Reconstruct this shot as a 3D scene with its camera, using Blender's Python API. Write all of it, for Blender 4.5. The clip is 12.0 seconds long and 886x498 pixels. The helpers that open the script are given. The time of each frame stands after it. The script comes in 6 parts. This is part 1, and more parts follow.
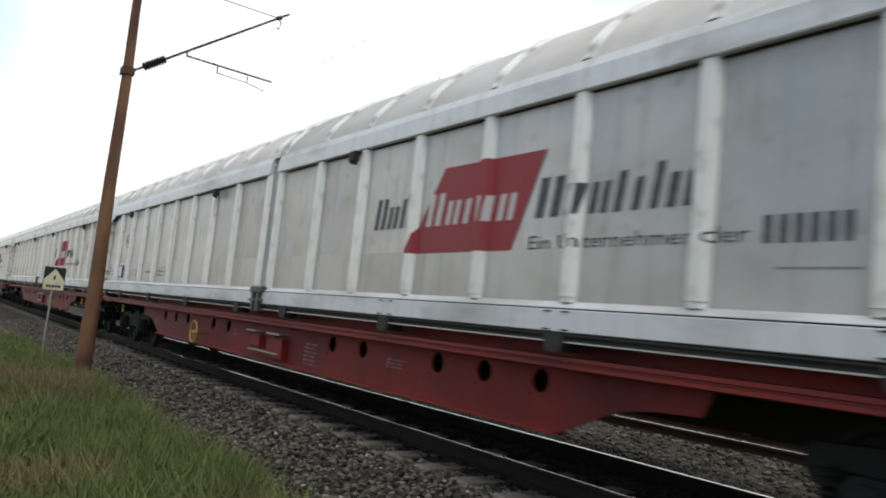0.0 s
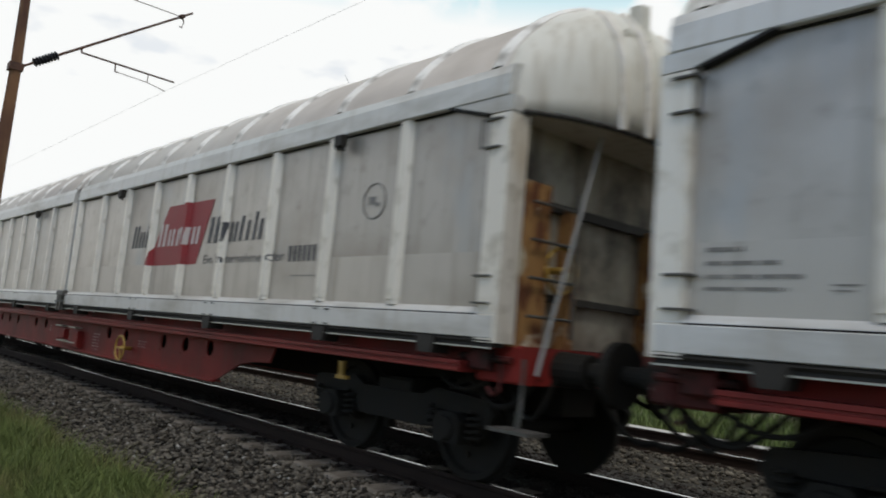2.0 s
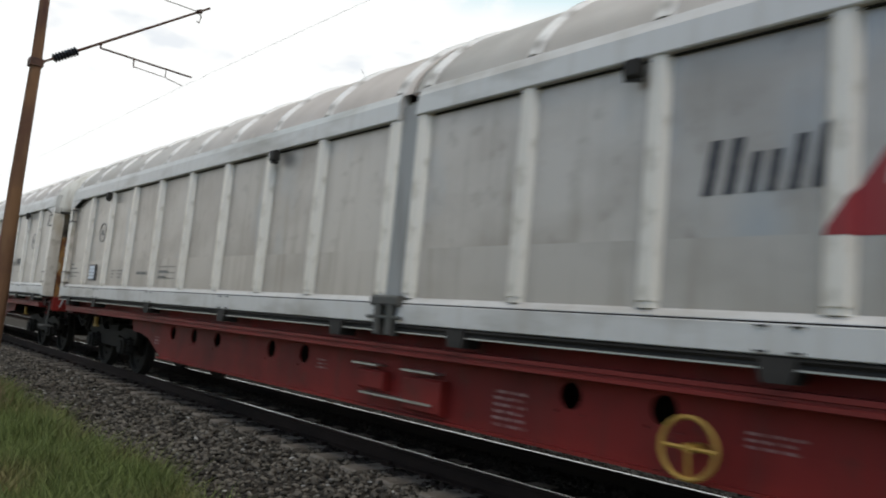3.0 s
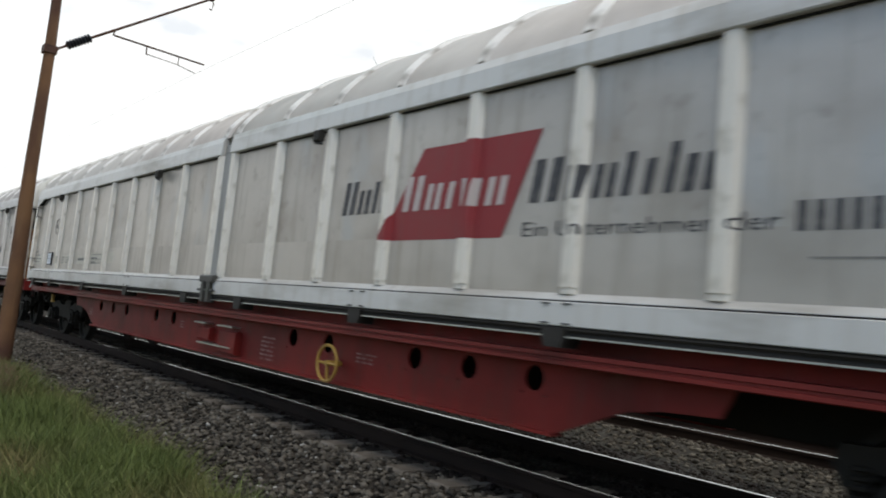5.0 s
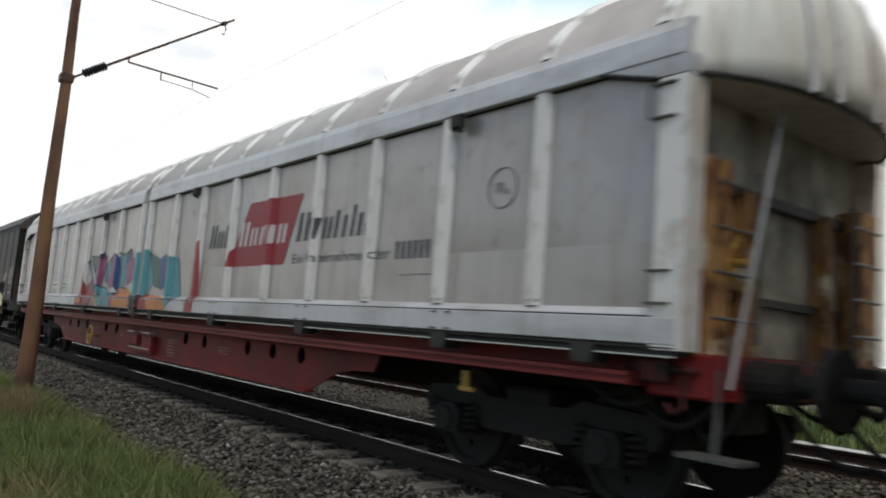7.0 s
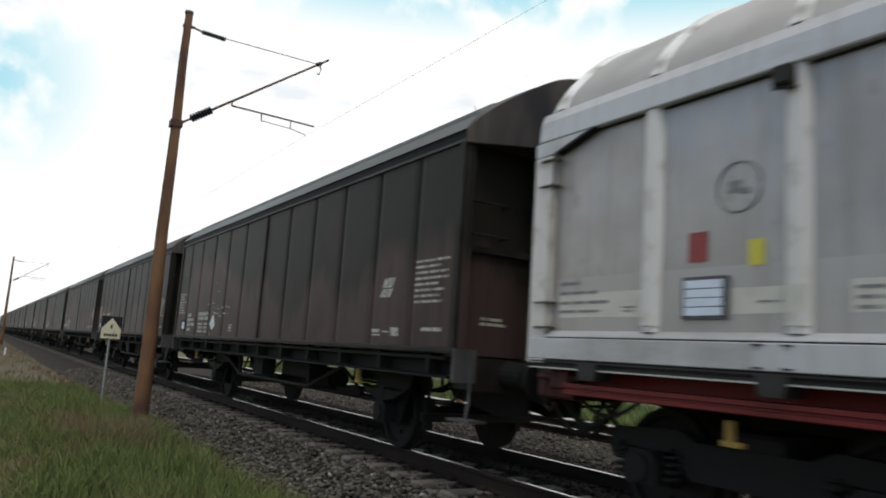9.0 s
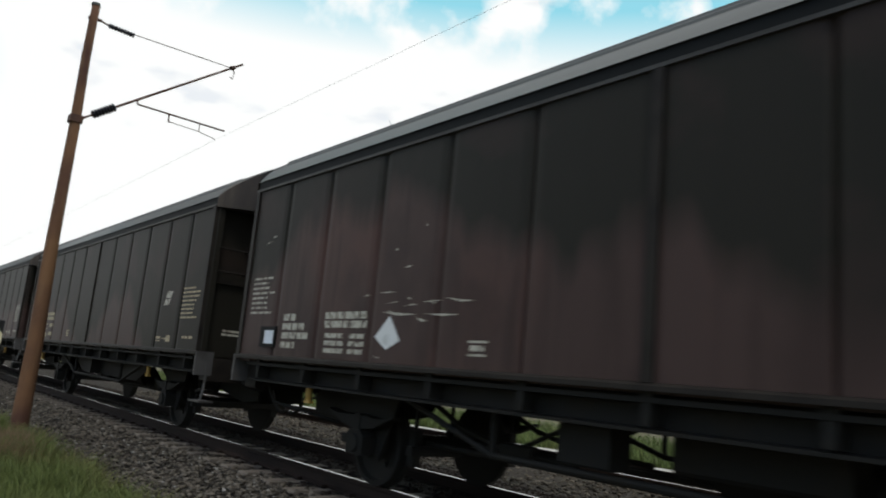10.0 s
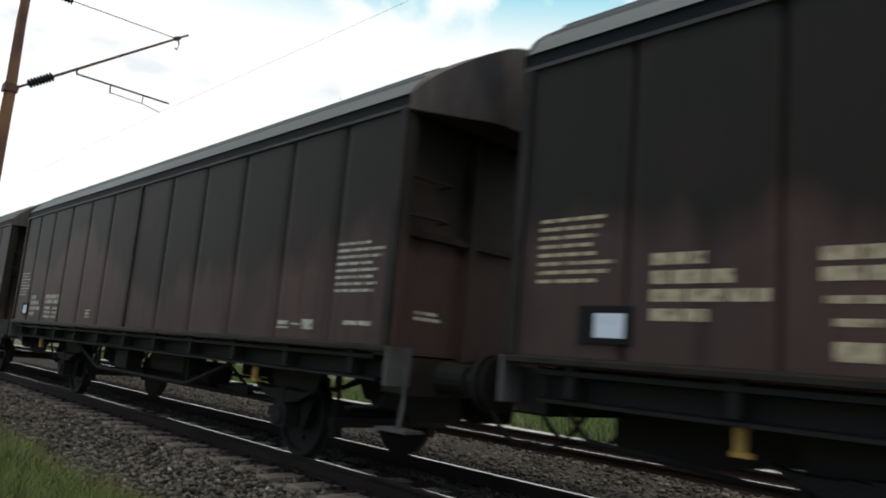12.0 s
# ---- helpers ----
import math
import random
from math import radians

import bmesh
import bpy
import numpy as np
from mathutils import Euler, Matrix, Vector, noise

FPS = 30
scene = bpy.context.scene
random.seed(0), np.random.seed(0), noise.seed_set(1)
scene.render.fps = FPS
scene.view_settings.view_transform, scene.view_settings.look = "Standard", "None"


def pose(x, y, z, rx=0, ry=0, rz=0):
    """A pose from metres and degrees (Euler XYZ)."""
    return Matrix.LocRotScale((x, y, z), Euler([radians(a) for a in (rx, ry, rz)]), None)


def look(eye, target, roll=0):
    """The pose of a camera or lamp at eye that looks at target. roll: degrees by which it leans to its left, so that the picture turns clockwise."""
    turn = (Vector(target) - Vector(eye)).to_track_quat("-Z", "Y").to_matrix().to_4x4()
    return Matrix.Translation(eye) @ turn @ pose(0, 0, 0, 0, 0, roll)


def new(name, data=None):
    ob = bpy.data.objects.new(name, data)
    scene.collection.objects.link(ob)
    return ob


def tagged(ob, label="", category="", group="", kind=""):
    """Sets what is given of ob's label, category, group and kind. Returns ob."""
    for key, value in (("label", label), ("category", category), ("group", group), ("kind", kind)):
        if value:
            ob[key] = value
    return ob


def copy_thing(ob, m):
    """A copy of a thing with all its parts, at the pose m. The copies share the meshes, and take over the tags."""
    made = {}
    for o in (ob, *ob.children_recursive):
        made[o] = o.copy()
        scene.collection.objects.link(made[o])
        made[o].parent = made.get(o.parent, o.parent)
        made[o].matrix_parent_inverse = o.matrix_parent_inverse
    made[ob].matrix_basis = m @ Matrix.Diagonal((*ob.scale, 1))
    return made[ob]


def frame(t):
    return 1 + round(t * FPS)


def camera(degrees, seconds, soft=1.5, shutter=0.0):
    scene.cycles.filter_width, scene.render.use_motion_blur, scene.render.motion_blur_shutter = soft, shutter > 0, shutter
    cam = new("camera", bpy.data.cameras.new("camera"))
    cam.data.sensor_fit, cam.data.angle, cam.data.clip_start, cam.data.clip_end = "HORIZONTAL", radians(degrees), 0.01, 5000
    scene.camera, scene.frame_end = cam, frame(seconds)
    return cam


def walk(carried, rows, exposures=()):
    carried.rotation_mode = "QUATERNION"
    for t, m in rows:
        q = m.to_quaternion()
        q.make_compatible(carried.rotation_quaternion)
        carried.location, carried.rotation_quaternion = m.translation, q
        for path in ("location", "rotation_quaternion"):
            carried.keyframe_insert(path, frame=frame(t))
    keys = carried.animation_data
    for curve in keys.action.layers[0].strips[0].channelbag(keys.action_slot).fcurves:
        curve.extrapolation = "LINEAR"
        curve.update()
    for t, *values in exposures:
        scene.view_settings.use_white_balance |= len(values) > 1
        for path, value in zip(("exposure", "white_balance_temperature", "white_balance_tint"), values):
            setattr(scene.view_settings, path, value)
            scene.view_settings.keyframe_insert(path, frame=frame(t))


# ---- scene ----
cam = camera(61.44, 12.0, 1.9, 0.22)
PATH = [
    (0.0, -35.65, 5.86, -5.85), (0.5, -36.71, 6.41, -5.77), (1.0, -40.55, 7.35, -6.31), (1.5, -43.93, 6.91, -5.57),
    (2.0, -42.55, 6.95, -5.01), (2.5, -42.36, 6.49, -5.03), (4.3, -37.42, 6.50, -6.15), (4.5, -37.66, 6.19, -5.94),
    (5.0, -40.53, 5.47, -5.67), (5.5, -43.19, 6.70, -5.66), (6.0, -41.87, 6.65, -4.83), (6.5, -40.71, 6.80, -4.51),
    (8.3, -33.65, 6.37, -2.84), (8.5, -33.01, 7.32, -2.55), (9.0, -31.88, 8.22, -3.83), (9.5, -33.62, 9.00, -4.54),
    (10.0, -39.15, 9.93, -5.12), (10.5, -41.93, 8.83, -4.92), (11.0, -43.01, 8.75, -5.08), (11.5, -43.11, 8.61, -4.99),
    (12.0, -42.99, 8.56, -4.90)]
EYE = (0.0, 0.0, 1.21)
EXPOSURE = [(0.0, 0.07), (1.0, -0.03), (2.0, -0.22), (2.5, -0.15), (4.5, -0.10), (5.5, -0.05), (6.5, -0.05), (8.5, -0.16), (9.0, -0.10), (9.6, -0.20), (10.5, -0.10), (12.0, -0.10)]
walk(cam, [(t, pose(*EYE, 90 + p, r, y)) for t, y, p, r in PATH], EXPOSURE)

# ---- light ----
world = bpy.data.worlds.new("sky")
scene.world = world
world.use_nodes = True
wn, wl = world.node_tree.nodes, world.node_tree.links
wn.clear()
w_out = wn.new("ShaderNodeOutputWorld")
sky = wn.new("ShaderNodeTexSky")
sky.sky_type, sky.sun_disc = "NISHITA", False
sky.ozone_density = 2.0
sky.sun_elevation, sky.sun_rotation = radians(57), radians(216)
bg_sky = wn.new("ShaderNodeBackground")
bg_sky.inputs[1].default_value = 0.15
bg_cloud = wn.new("ShaderNodeBackground")
bg_cloud.inputs[0].default_value = (0.978, 0.992, 0.985, 1)
bg_cloud.inputs[1].default_value = 1.14
w_co = wn.new("ShaderNodeTexCoord")
w_map = wn.new("ShaderNodeMapping")
w_map.inputs["Scale"].default_value = (1.6, 1.6, 4.0)
w_map.inputs["Location"].default_value = (0.35, 0.2, 0.1)
w_noise = wn.new("ShaderNodeTexNoise")
w_noise.inputs["Scale"].default_value, w_noise.inputs["Detail"].default_value = 2.2, 5
w_ramp = wn.new("ShaderNodeValToRGB")
w_ramp.color_ramp.elements[0].position, w_ramp.color_ramp.elements[1].position = 0.33, 0.40
w_ramp.color_ramp.elements[0].color = (0.0, 0.0, 0.0, 1)
w_mix = wn.new("ShaderNodeMixShader")
wl.new(w_co.outputs["Generated"], w_map.inputs[0])
wl.new(w_map.outputs[0], w_noise.inputs["Vector"])
wl.new(w_noise.outputs[0], w_ramp.inputs[0])
wl.new(sky.outputs[0], bg_sky.inputs[0])
# the cloud bank is thick ahead and thins out towards the open sky behind the viewer
w_dot = wn.new("ShaderNodeVectorMath")
w_dot.operation = "DOT_PRODUCT"
w_dot.inputs[1].default_value = (0.92, 0.30, 0.15)
w_side = wn.new("ShaderNodeMapRange")
w_side.inputs["From Min"].default_value, w_side.inputs["From Max"].default_value = -0.75, 0.30
w_side.inputs["To Min"].default_value, w_side.inputs["To Max"].default_value = -0.40, 0.80
w_half = wn.new("ShaderNodeMath")
w_half.operation = "MULTIPLY_ADD"
w_half.use_clamp = True
w_half.inputs[1].default_value = 0.42
wl.new(w_co.outputs["Generated"], w_dot.inputs[0])
wl.new(w_dot.outputs["Value"], w_side.inputs[0])
wl.new(w_ramp.outputs[0], w_half.inputs[0])
wl.new(w_side.outputs[0], w_half.inputs[2])
# the clouds break up higher in the sky, with one blue gap low along the line
w_sep = wn.new("ShaderNodeSeparateXYZ")
w_high = wn.new("ShaderNodeMapRange")
w_high.inputs["From Min"].default_value, w_high.inputs["From Max"].default_value = 0.40, 0.47
w_lid = wn.new("ShaderNodeMapRange")
w_lid.inputs["From Min"].default_value, w_lid.inputs["From Max"].default_value = 0.66, 0.52
w_band = wn.new("ShaderNodeMath")
w_band.operation = "MULTIPLY"
w_gap = wn.new("ShaderNodeVectorMath")
w_gap.operation = "DISTANCE"
w_gap.inputs[1].default_value = (-0.03, 0.955, 0.285)
w_near = wn.new("ShaderNodeMapRange")
w_near.inputs["From Min"].default_value, w_near.inputs["From Max"].default_value = 0.13, 0.02
w_near.inputs["To Max"].default_value = 0.8
w_open = wn.new("ShaderNodeMath")
w_open.operation = "MAXIMUM"
w_wisp = wn.new("ShaderNodeTexNoise")
w_wisp.inputs["Scale"].default_value, w_wisp.inputs["Detail"].default_value = 9.0, 6
w_tear = wn.new("ShaderNodeMapRange")
w_tear.inputs["From Min"].default_value, w_tear.inputs["From Max"].default_value = 0.43, 0.54
w_cut = wn.new("ShaderNodeMath")
w_cut.operation = "MULTIPLY"
wl.new(w_co.outputs["Generated"], w_sep.inputs[0])
wl.new(w_sep.outputs["Z"], w_high.inputs[0])
wl.new(w_co.outputs["Generated"], w_gap.inputs[0])
wl.new(w_gap.outputs["Value"], w_near.inputs[0])
wl.new(w_sep.outputs["Z"], w_lid.inputs[0])
wl.new(w_high.outputs[0], w_band.inputs[0])
wl.new(w_lid.outputs[0], w_band.inputs[1])
wl.new(w_band.outputs[0], w_open.inputs[0])
wl.new(w_near.outputs[0], w_open.inputs[1])
wl.new(w_co.outputs["Generated"], w_wisp.inputs["Vector"])
wl.new(w_wisp.outputs[0], w_tear.inputs[0])
wl.new(w_tear.outputs[0], w_cut.inputs[0])
wl.new(w_open.outputs[0], w_cut.inputs[1])
bg_gap = wn.new("ShaderNodeBackground")
bg_gap.inputs[0].default_value, bg_gap.inputs[1].default_value = (0.33, 0.78, 0.93, 1), 1.0
w_thin = wn.new("ShaderNodeMixShader")
wl.new(w_cut.outputs[0], w_thin.inputs[0])
wl.new(bg_cloud.outputs[0], w_thin.inputs[1])
wl.new(bg_gap.outputs[0], w_thin.inputs[2])
wl.new(w_half.outputs[0], w_mix.inputs[0])
wl.new(bg_sky.outputs[0], w_mix.inputs[1])
wl.new(w_thin.outputs[0], w_mix.inputs[2])
wl.new(w_mix.outputs[0], w_out.inputs[0])
sun_data = bpy.data.lights.new("sun", "SUN")
sun_data.energy, sun_data.angle, sun_data.color = 0.92, radians(14), (1.0, 0.95, 0.86)
sun = new("sun", sun_data)
sun.matrix_world = look((0, 0, 60), (0 + 16, 22, 60 - 42))


# ---- materials ----
def material(name, base, rough=0.6, metal=0.0, spots=(), bump=0.0, bump_scale=60.0, vary=0.0, streak=None, spec=0.5, shift=False):
    """spots: (colour, scale, from, to, stretch) layers of stains; vary: change from piece to piece; streak: vertical dirt (colour, amount)."""
    m = bpy.data.materials.new(name)
    m.use_nodes = True
    n, l = m.node_tree.nodes, m.node_tree.links
    b = n["Principled BSDF"]
    b.inputs["Roughness"].default_value, b.inputs["Metallic"].default_value = rough, metal
    b.inputs["Specular IOR Level"].default_value = spec
    co = n.new("ShaderNodeTexCoord")
    rgb = n.new("ShaderNodeRGB")
    rgb.outputs[0].default_value = (*base, 1)
    last = rgb.outputs[0]
    place = co.outputs["Object"]
    if shift:
        # every piece carries its own stains
        info0, far, put = n.new("ShaderNodeObjectInfo"), n.new("ShaderNodeVectorMath"), n.new("ShaderNodeVectorMath")
        far.operation, put.operation = "SCALE", "ADD"
        far.inputs[0].default_value = (7.0, 31.0, 3.0)
        l.new(info0.outputs["Random"], far.inputs["Scale"])
        l.new(co.outputs["Object"], put.inputs[0])
        l.new(far.outputs[0], put.inputs[1])
        place = put.outputs[0]
    layers = list(spots)
    if streak:
        layers.append((streak[0], 7.0, 0.52, 0.52 + 0.3 / max(streak[1], 0.05), (1, 1, 0.09)))
    for colour, scale, lo, hi, stretch in layers:
        mp = n.new("ShaderNodeMapping")
        mp.inputs["Scale"].default_value = stretch
        nz = n.new("ShaderNodeTexNoise")
        nz.inputs["Scale"].default_value, nz.inputs["Detail"].default_value = scale, 6
        rp = n.new("ShaderNodeMapRange")
        rp.inputs["From Min"].default_value, rp.inputs["From Max"].default_value = lo, hi
        mx = n.new("ShaderNodeMix")
        mx.data_type = "RGBA"
        mx.inputs[7].default_value = (*colour, 1)
        l.new(place, mp.inputs[0])
        l.new(mp.outputs[0], nz.inputs["Vector"])
        l.new(nz.outputs[0], rp.inputs[0])
        l.new(rp.outputs[0], mx.inputs[0])
        l.new(last, mx.inputs[6])
        last = mx.outputs[2]
    if vary:
        info, geo = n.new("ShaderNodeObjectInfo"), n.new("ShaderNodeNewGeometry")
        add = n.new("ShaderNodeMath")
        add.operation = "ADD"
        fr = n.new("ShaderNodeMath")
        fr.operation = "FRACT"
        mr = n.new("ShaderNodeMapRange")
        mr.inputs["To Min"].default_value, mr.inputs["To Max"].default_value = 1 - vary, 1 + vary
        hs = n.new("ShaderNodeHueSaturation")
        l.new(info.outputs["Random"], add.inputs[0])
        l.new(geo.outputs["Random Per Island"], add.inputs[1])
        l.new(add.outputs[0], fr.inputs[0])
        l.new(fr.outputs[0], mr.inputs[0])
        l.new(mr.outputs[0], hs.inputs["Value"])
        l.new(last, hs.inputs["Color"])
        last = hs.outputs[0]
    l.new(last, b.inputs["Base Color"])
    if bump:
        nz = n.new("ShaderNodeTexNoise")
        nz.inputs["Scale"].default_value, nz.inputs["Detail"].default_value = bump_scale, 5
        bp = n.new("ShaderNodeBump")
        bp.inputs["Strength"].default_value, bp.inputs["Distance"].default_value = bump, 0.02
        l.new(co.outputs["Object"], nz.inputs["Vector"])
        l.new(nz.outputs[0], bp.inputs["Height"])
        l.new(bp.outputs[0], b.inputs["Normal"])
    return m


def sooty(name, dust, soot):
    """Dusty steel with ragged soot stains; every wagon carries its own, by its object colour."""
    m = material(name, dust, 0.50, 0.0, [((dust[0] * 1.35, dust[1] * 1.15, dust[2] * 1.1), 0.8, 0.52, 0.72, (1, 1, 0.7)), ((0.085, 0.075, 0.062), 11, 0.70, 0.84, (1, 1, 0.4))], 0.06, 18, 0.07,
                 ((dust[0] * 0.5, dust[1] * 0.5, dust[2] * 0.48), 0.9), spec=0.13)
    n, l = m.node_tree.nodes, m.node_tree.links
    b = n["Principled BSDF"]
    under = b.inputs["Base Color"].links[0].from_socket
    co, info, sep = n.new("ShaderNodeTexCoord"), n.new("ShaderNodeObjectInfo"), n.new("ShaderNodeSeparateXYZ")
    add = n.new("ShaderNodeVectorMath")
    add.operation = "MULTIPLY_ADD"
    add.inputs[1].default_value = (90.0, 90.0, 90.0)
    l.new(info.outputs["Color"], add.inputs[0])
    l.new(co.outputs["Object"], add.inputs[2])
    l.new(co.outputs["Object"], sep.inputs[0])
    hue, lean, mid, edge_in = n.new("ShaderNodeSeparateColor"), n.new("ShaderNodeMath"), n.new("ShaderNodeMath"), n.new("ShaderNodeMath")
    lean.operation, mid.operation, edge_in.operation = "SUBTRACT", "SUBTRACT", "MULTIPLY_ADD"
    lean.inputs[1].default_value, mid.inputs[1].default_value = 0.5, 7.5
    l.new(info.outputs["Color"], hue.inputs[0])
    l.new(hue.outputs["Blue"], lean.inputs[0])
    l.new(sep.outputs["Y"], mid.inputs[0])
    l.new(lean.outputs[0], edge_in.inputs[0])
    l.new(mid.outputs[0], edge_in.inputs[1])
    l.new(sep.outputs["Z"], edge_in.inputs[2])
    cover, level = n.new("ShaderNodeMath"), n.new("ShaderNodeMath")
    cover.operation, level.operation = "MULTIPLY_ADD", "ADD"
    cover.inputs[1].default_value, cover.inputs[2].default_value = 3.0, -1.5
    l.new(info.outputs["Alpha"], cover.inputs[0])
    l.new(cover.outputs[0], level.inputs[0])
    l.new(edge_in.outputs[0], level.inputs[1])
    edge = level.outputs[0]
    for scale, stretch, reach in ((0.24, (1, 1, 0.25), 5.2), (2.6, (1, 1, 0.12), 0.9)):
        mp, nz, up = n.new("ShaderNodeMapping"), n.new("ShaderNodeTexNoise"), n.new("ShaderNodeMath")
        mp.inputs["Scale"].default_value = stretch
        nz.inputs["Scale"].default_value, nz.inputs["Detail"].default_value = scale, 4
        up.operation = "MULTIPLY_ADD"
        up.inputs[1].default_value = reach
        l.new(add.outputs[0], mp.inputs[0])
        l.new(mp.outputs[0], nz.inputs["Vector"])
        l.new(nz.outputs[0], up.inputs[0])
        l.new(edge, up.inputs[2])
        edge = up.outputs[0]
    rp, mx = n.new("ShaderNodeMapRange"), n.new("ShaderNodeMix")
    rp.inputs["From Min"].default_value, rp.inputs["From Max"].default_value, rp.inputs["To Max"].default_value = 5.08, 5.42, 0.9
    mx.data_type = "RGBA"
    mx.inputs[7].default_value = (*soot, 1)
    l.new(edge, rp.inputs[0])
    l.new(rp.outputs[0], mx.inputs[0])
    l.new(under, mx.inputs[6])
    worn, rub, thin = n.new("ShaderNodeTexNoise"), n.new("ShaderNodeMapRange"), n.new("ShaderNodeMix")
    worn.inputs["Scale"].default_value, worn.inputs["Detail"].default_value = 0.9, 5
    rub.inputs["From Min"].default_value, rub.inputs["From Max"].default_value, rub.inputs["To Max"].default_value = 0.55, 0.66, 0.6
    thin.data_type = "RGBA"
    thin.inputs[7].default_value = (dust[0] * 0.62, dust[1] * 0.62, dust[2] * 0.62, 1)
    l.new(add.outputs[0], worn.inputs["Vector"])
    l.new(worn.outputs[0], rub.inputs[0])
    l.new(rub.outputs[0], thin.inputs[0])
    l.new(mx.outputs[2], thin.inputs[6])
    l.new(thin.outputs[2], b.inputs["Base Color"])
    return m


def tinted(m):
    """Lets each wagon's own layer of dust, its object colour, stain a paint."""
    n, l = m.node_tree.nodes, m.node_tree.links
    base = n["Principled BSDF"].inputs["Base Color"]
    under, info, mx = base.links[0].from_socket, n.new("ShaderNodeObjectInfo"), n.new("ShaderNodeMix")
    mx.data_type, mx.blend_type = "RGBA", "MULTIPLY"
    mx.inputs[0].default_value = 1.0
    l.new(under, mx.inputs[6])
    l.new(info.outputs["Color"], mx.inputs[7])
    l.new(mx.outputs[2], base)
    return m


ONE = (1, 1, 1)
M_PANEL = material("weathered aluminium panel", (0.480, 0.450, 0.410), 0.36, 0.50,
                   [((0.335, 0.30, 0.26), 0.9, 0.42, 0.75, (1, 1, 1.6)), ((0.24, 0.21, 0.175), 5, 0.58, 0.9, ONE), ((0.40, 0.41, 0.41), 1.7, 0.55, 0.75, (1, 1, 0.5))], 0.06, 9, 0.08, ((0.30, 0.27, 0.22), 0.8), shift=True)
M_KICK = material("dustier lower panel", (0.472, 0.441, 0.400), 0.36, 0.49, [((0.36, 0.33, 0.29), 1.6, 0.45, 0.75, (1, 0.6, 1))], 0.06, 9, 0.05, ((0.28, 0.245, 0.20), 0.8))
M_RIB = material("pale aluminium rib", (0.75, 0.715, 0.645), 0.40, 0.2, [((0.42, 0.38, 0.30), 6, 0.52, 0.80, ONE), ((0.46, 0.35, 0.20), 1.6, 0.56, 0.80, (1, 1, 0.5))], 0.05, 14, 0.05, ((0.45, 0.38, 0.28), 0.7))
M_BEAM = material("aluminium beam", (0.63, 0.63, 0.615), 0.42, 0.2, [((0.33, 0.31, 0.27), 3, 0.50, 0.80, (1, 0.3, 1))], 0.04, 12, 0.04, ((0.40, 0.36, 0.30), 0.6))
M_ROOF = material("dusty grey roof sheet", (0.57, 0.535, 0.50), 0.55, 0.1, [((0.46, 0.425, 0.39), 1.4, 0.4, 0.7, ONE), ((0.56, 0.53, 0.48), 7, 0.6, 0.85, ONE)], 0.08, 20, 0.05, spec=0.3)
M_GABLE = material("off white end hood", (0.64, 0.615, 0.545), 0.5, 0.0, [((0.50, 0.46, 0.38), 3, 0.56, 0.85, ONE)], 0.05, 14, 0, ((0.34, 0.28, 0.2), 0.8))
M_ENDWALL = material("grimy cream end wall", (0.40, 0.37, 0.30), 0.7, 0.0, [((0.07, 0.06, 0.05), 2.2, 0.42, 0.7, ONE)], 0.06, 20, 0, ((0.10, 0.08, 0.06), 0.9), spec=0.2)
M_RUSTCOL = material("rusty ochre column", (0.31, 0.165, 0.06), 0.75, 0.0, [((0.12, 0.045, 0.02), 7, 0.47, 0.60, (1, 1, 0.5)), ((0.50, 0.44, 0.32), 3.5, 0.56, 0.66, ONE)], 0.1, 40, spec=0.2)
M_STRIP = material("pale grey sealing strip", (0.33, 0.33, 0.315), 0.5, 0.2, [((0.22, 0.21, 0.19), 4, 0.5, 0.75, (1, 1, 0.2))], 0.04, 20, spec=0.3)
# black for strips that draw the shadow lines of gaps
M_GAPSHADE = material("black rubber seal", (0.02, 0.02, 0.02), 0.7, spec=0.2)
M_ROOFRIB = material("dusty roof hoop", (0.82, 0.79, 0.74), 0.5, 0.0, [((0.36, 0.33, 0.29), 5, 0.48, 0.75, ONE)], 0.05, 20, 0.06, spec=0.3)
M_REDSTENCIL = material("worn stencil on red", (0.34, 0.20, 0.18), 0.6, 0.0, [((0.19, 0.045, 0.04), 16, 0.42, 0.62, ONE)], spec=0.2)
M_GUIDE = material("greasy grey guide rail", (0.030, 0.028, 0.025), 0.6, 0.0, [((0.055, 0.05, 0.045), 4, 0.45, 0.75, (1, 0.2, 1))], 0.05, 30, spec=0.15)
M_BRIGHT = material("worn bright steel", (0.50, 0.49, 0.46), 0.38, 0.9, [((0.25, 0.2, 0.16), 9, 0.6, 0.8, ONE)])
M_RED = material("red underframe paint", (0.225, 0.024, 0.020), 0.55, 0.0, [((0.105, 0.016, 0.013), 1.3, 0.42, 0.75, ONE), ((0.10, 0.035, 0.025), 5, 0.58, 0.85, ONE)], 0.06, 30, 0.04, ((0.13, 0.035, 0.028), 0.6), spec=0.2)
M_REDLIP = material("red channel paint", (0.20, 0.026, 0.022), 0.5, 0.0, [((0.10, 0.018, 0.015), 2.0, 0.45, 0.8, (1, 0.3, 1))], 0.06, 30, spec=0.25)
M_REDGRIME = material("oily red steel", (0.085, 0.018, 0.016), 0.55, 0.0, [((0.02, 0.012, 0.01), 5, 0.42, 0.6, ONE)], 0.08, 30, spec=0.2)
M_DARK = material("grimy black running gear", (0.022, 0.021, 0.0185), 0.65, 0.1, [((0.026, 0.022, 0.017), 3, 0.5, 0.75, ONE)], 0.12, 30, spec=0.08)
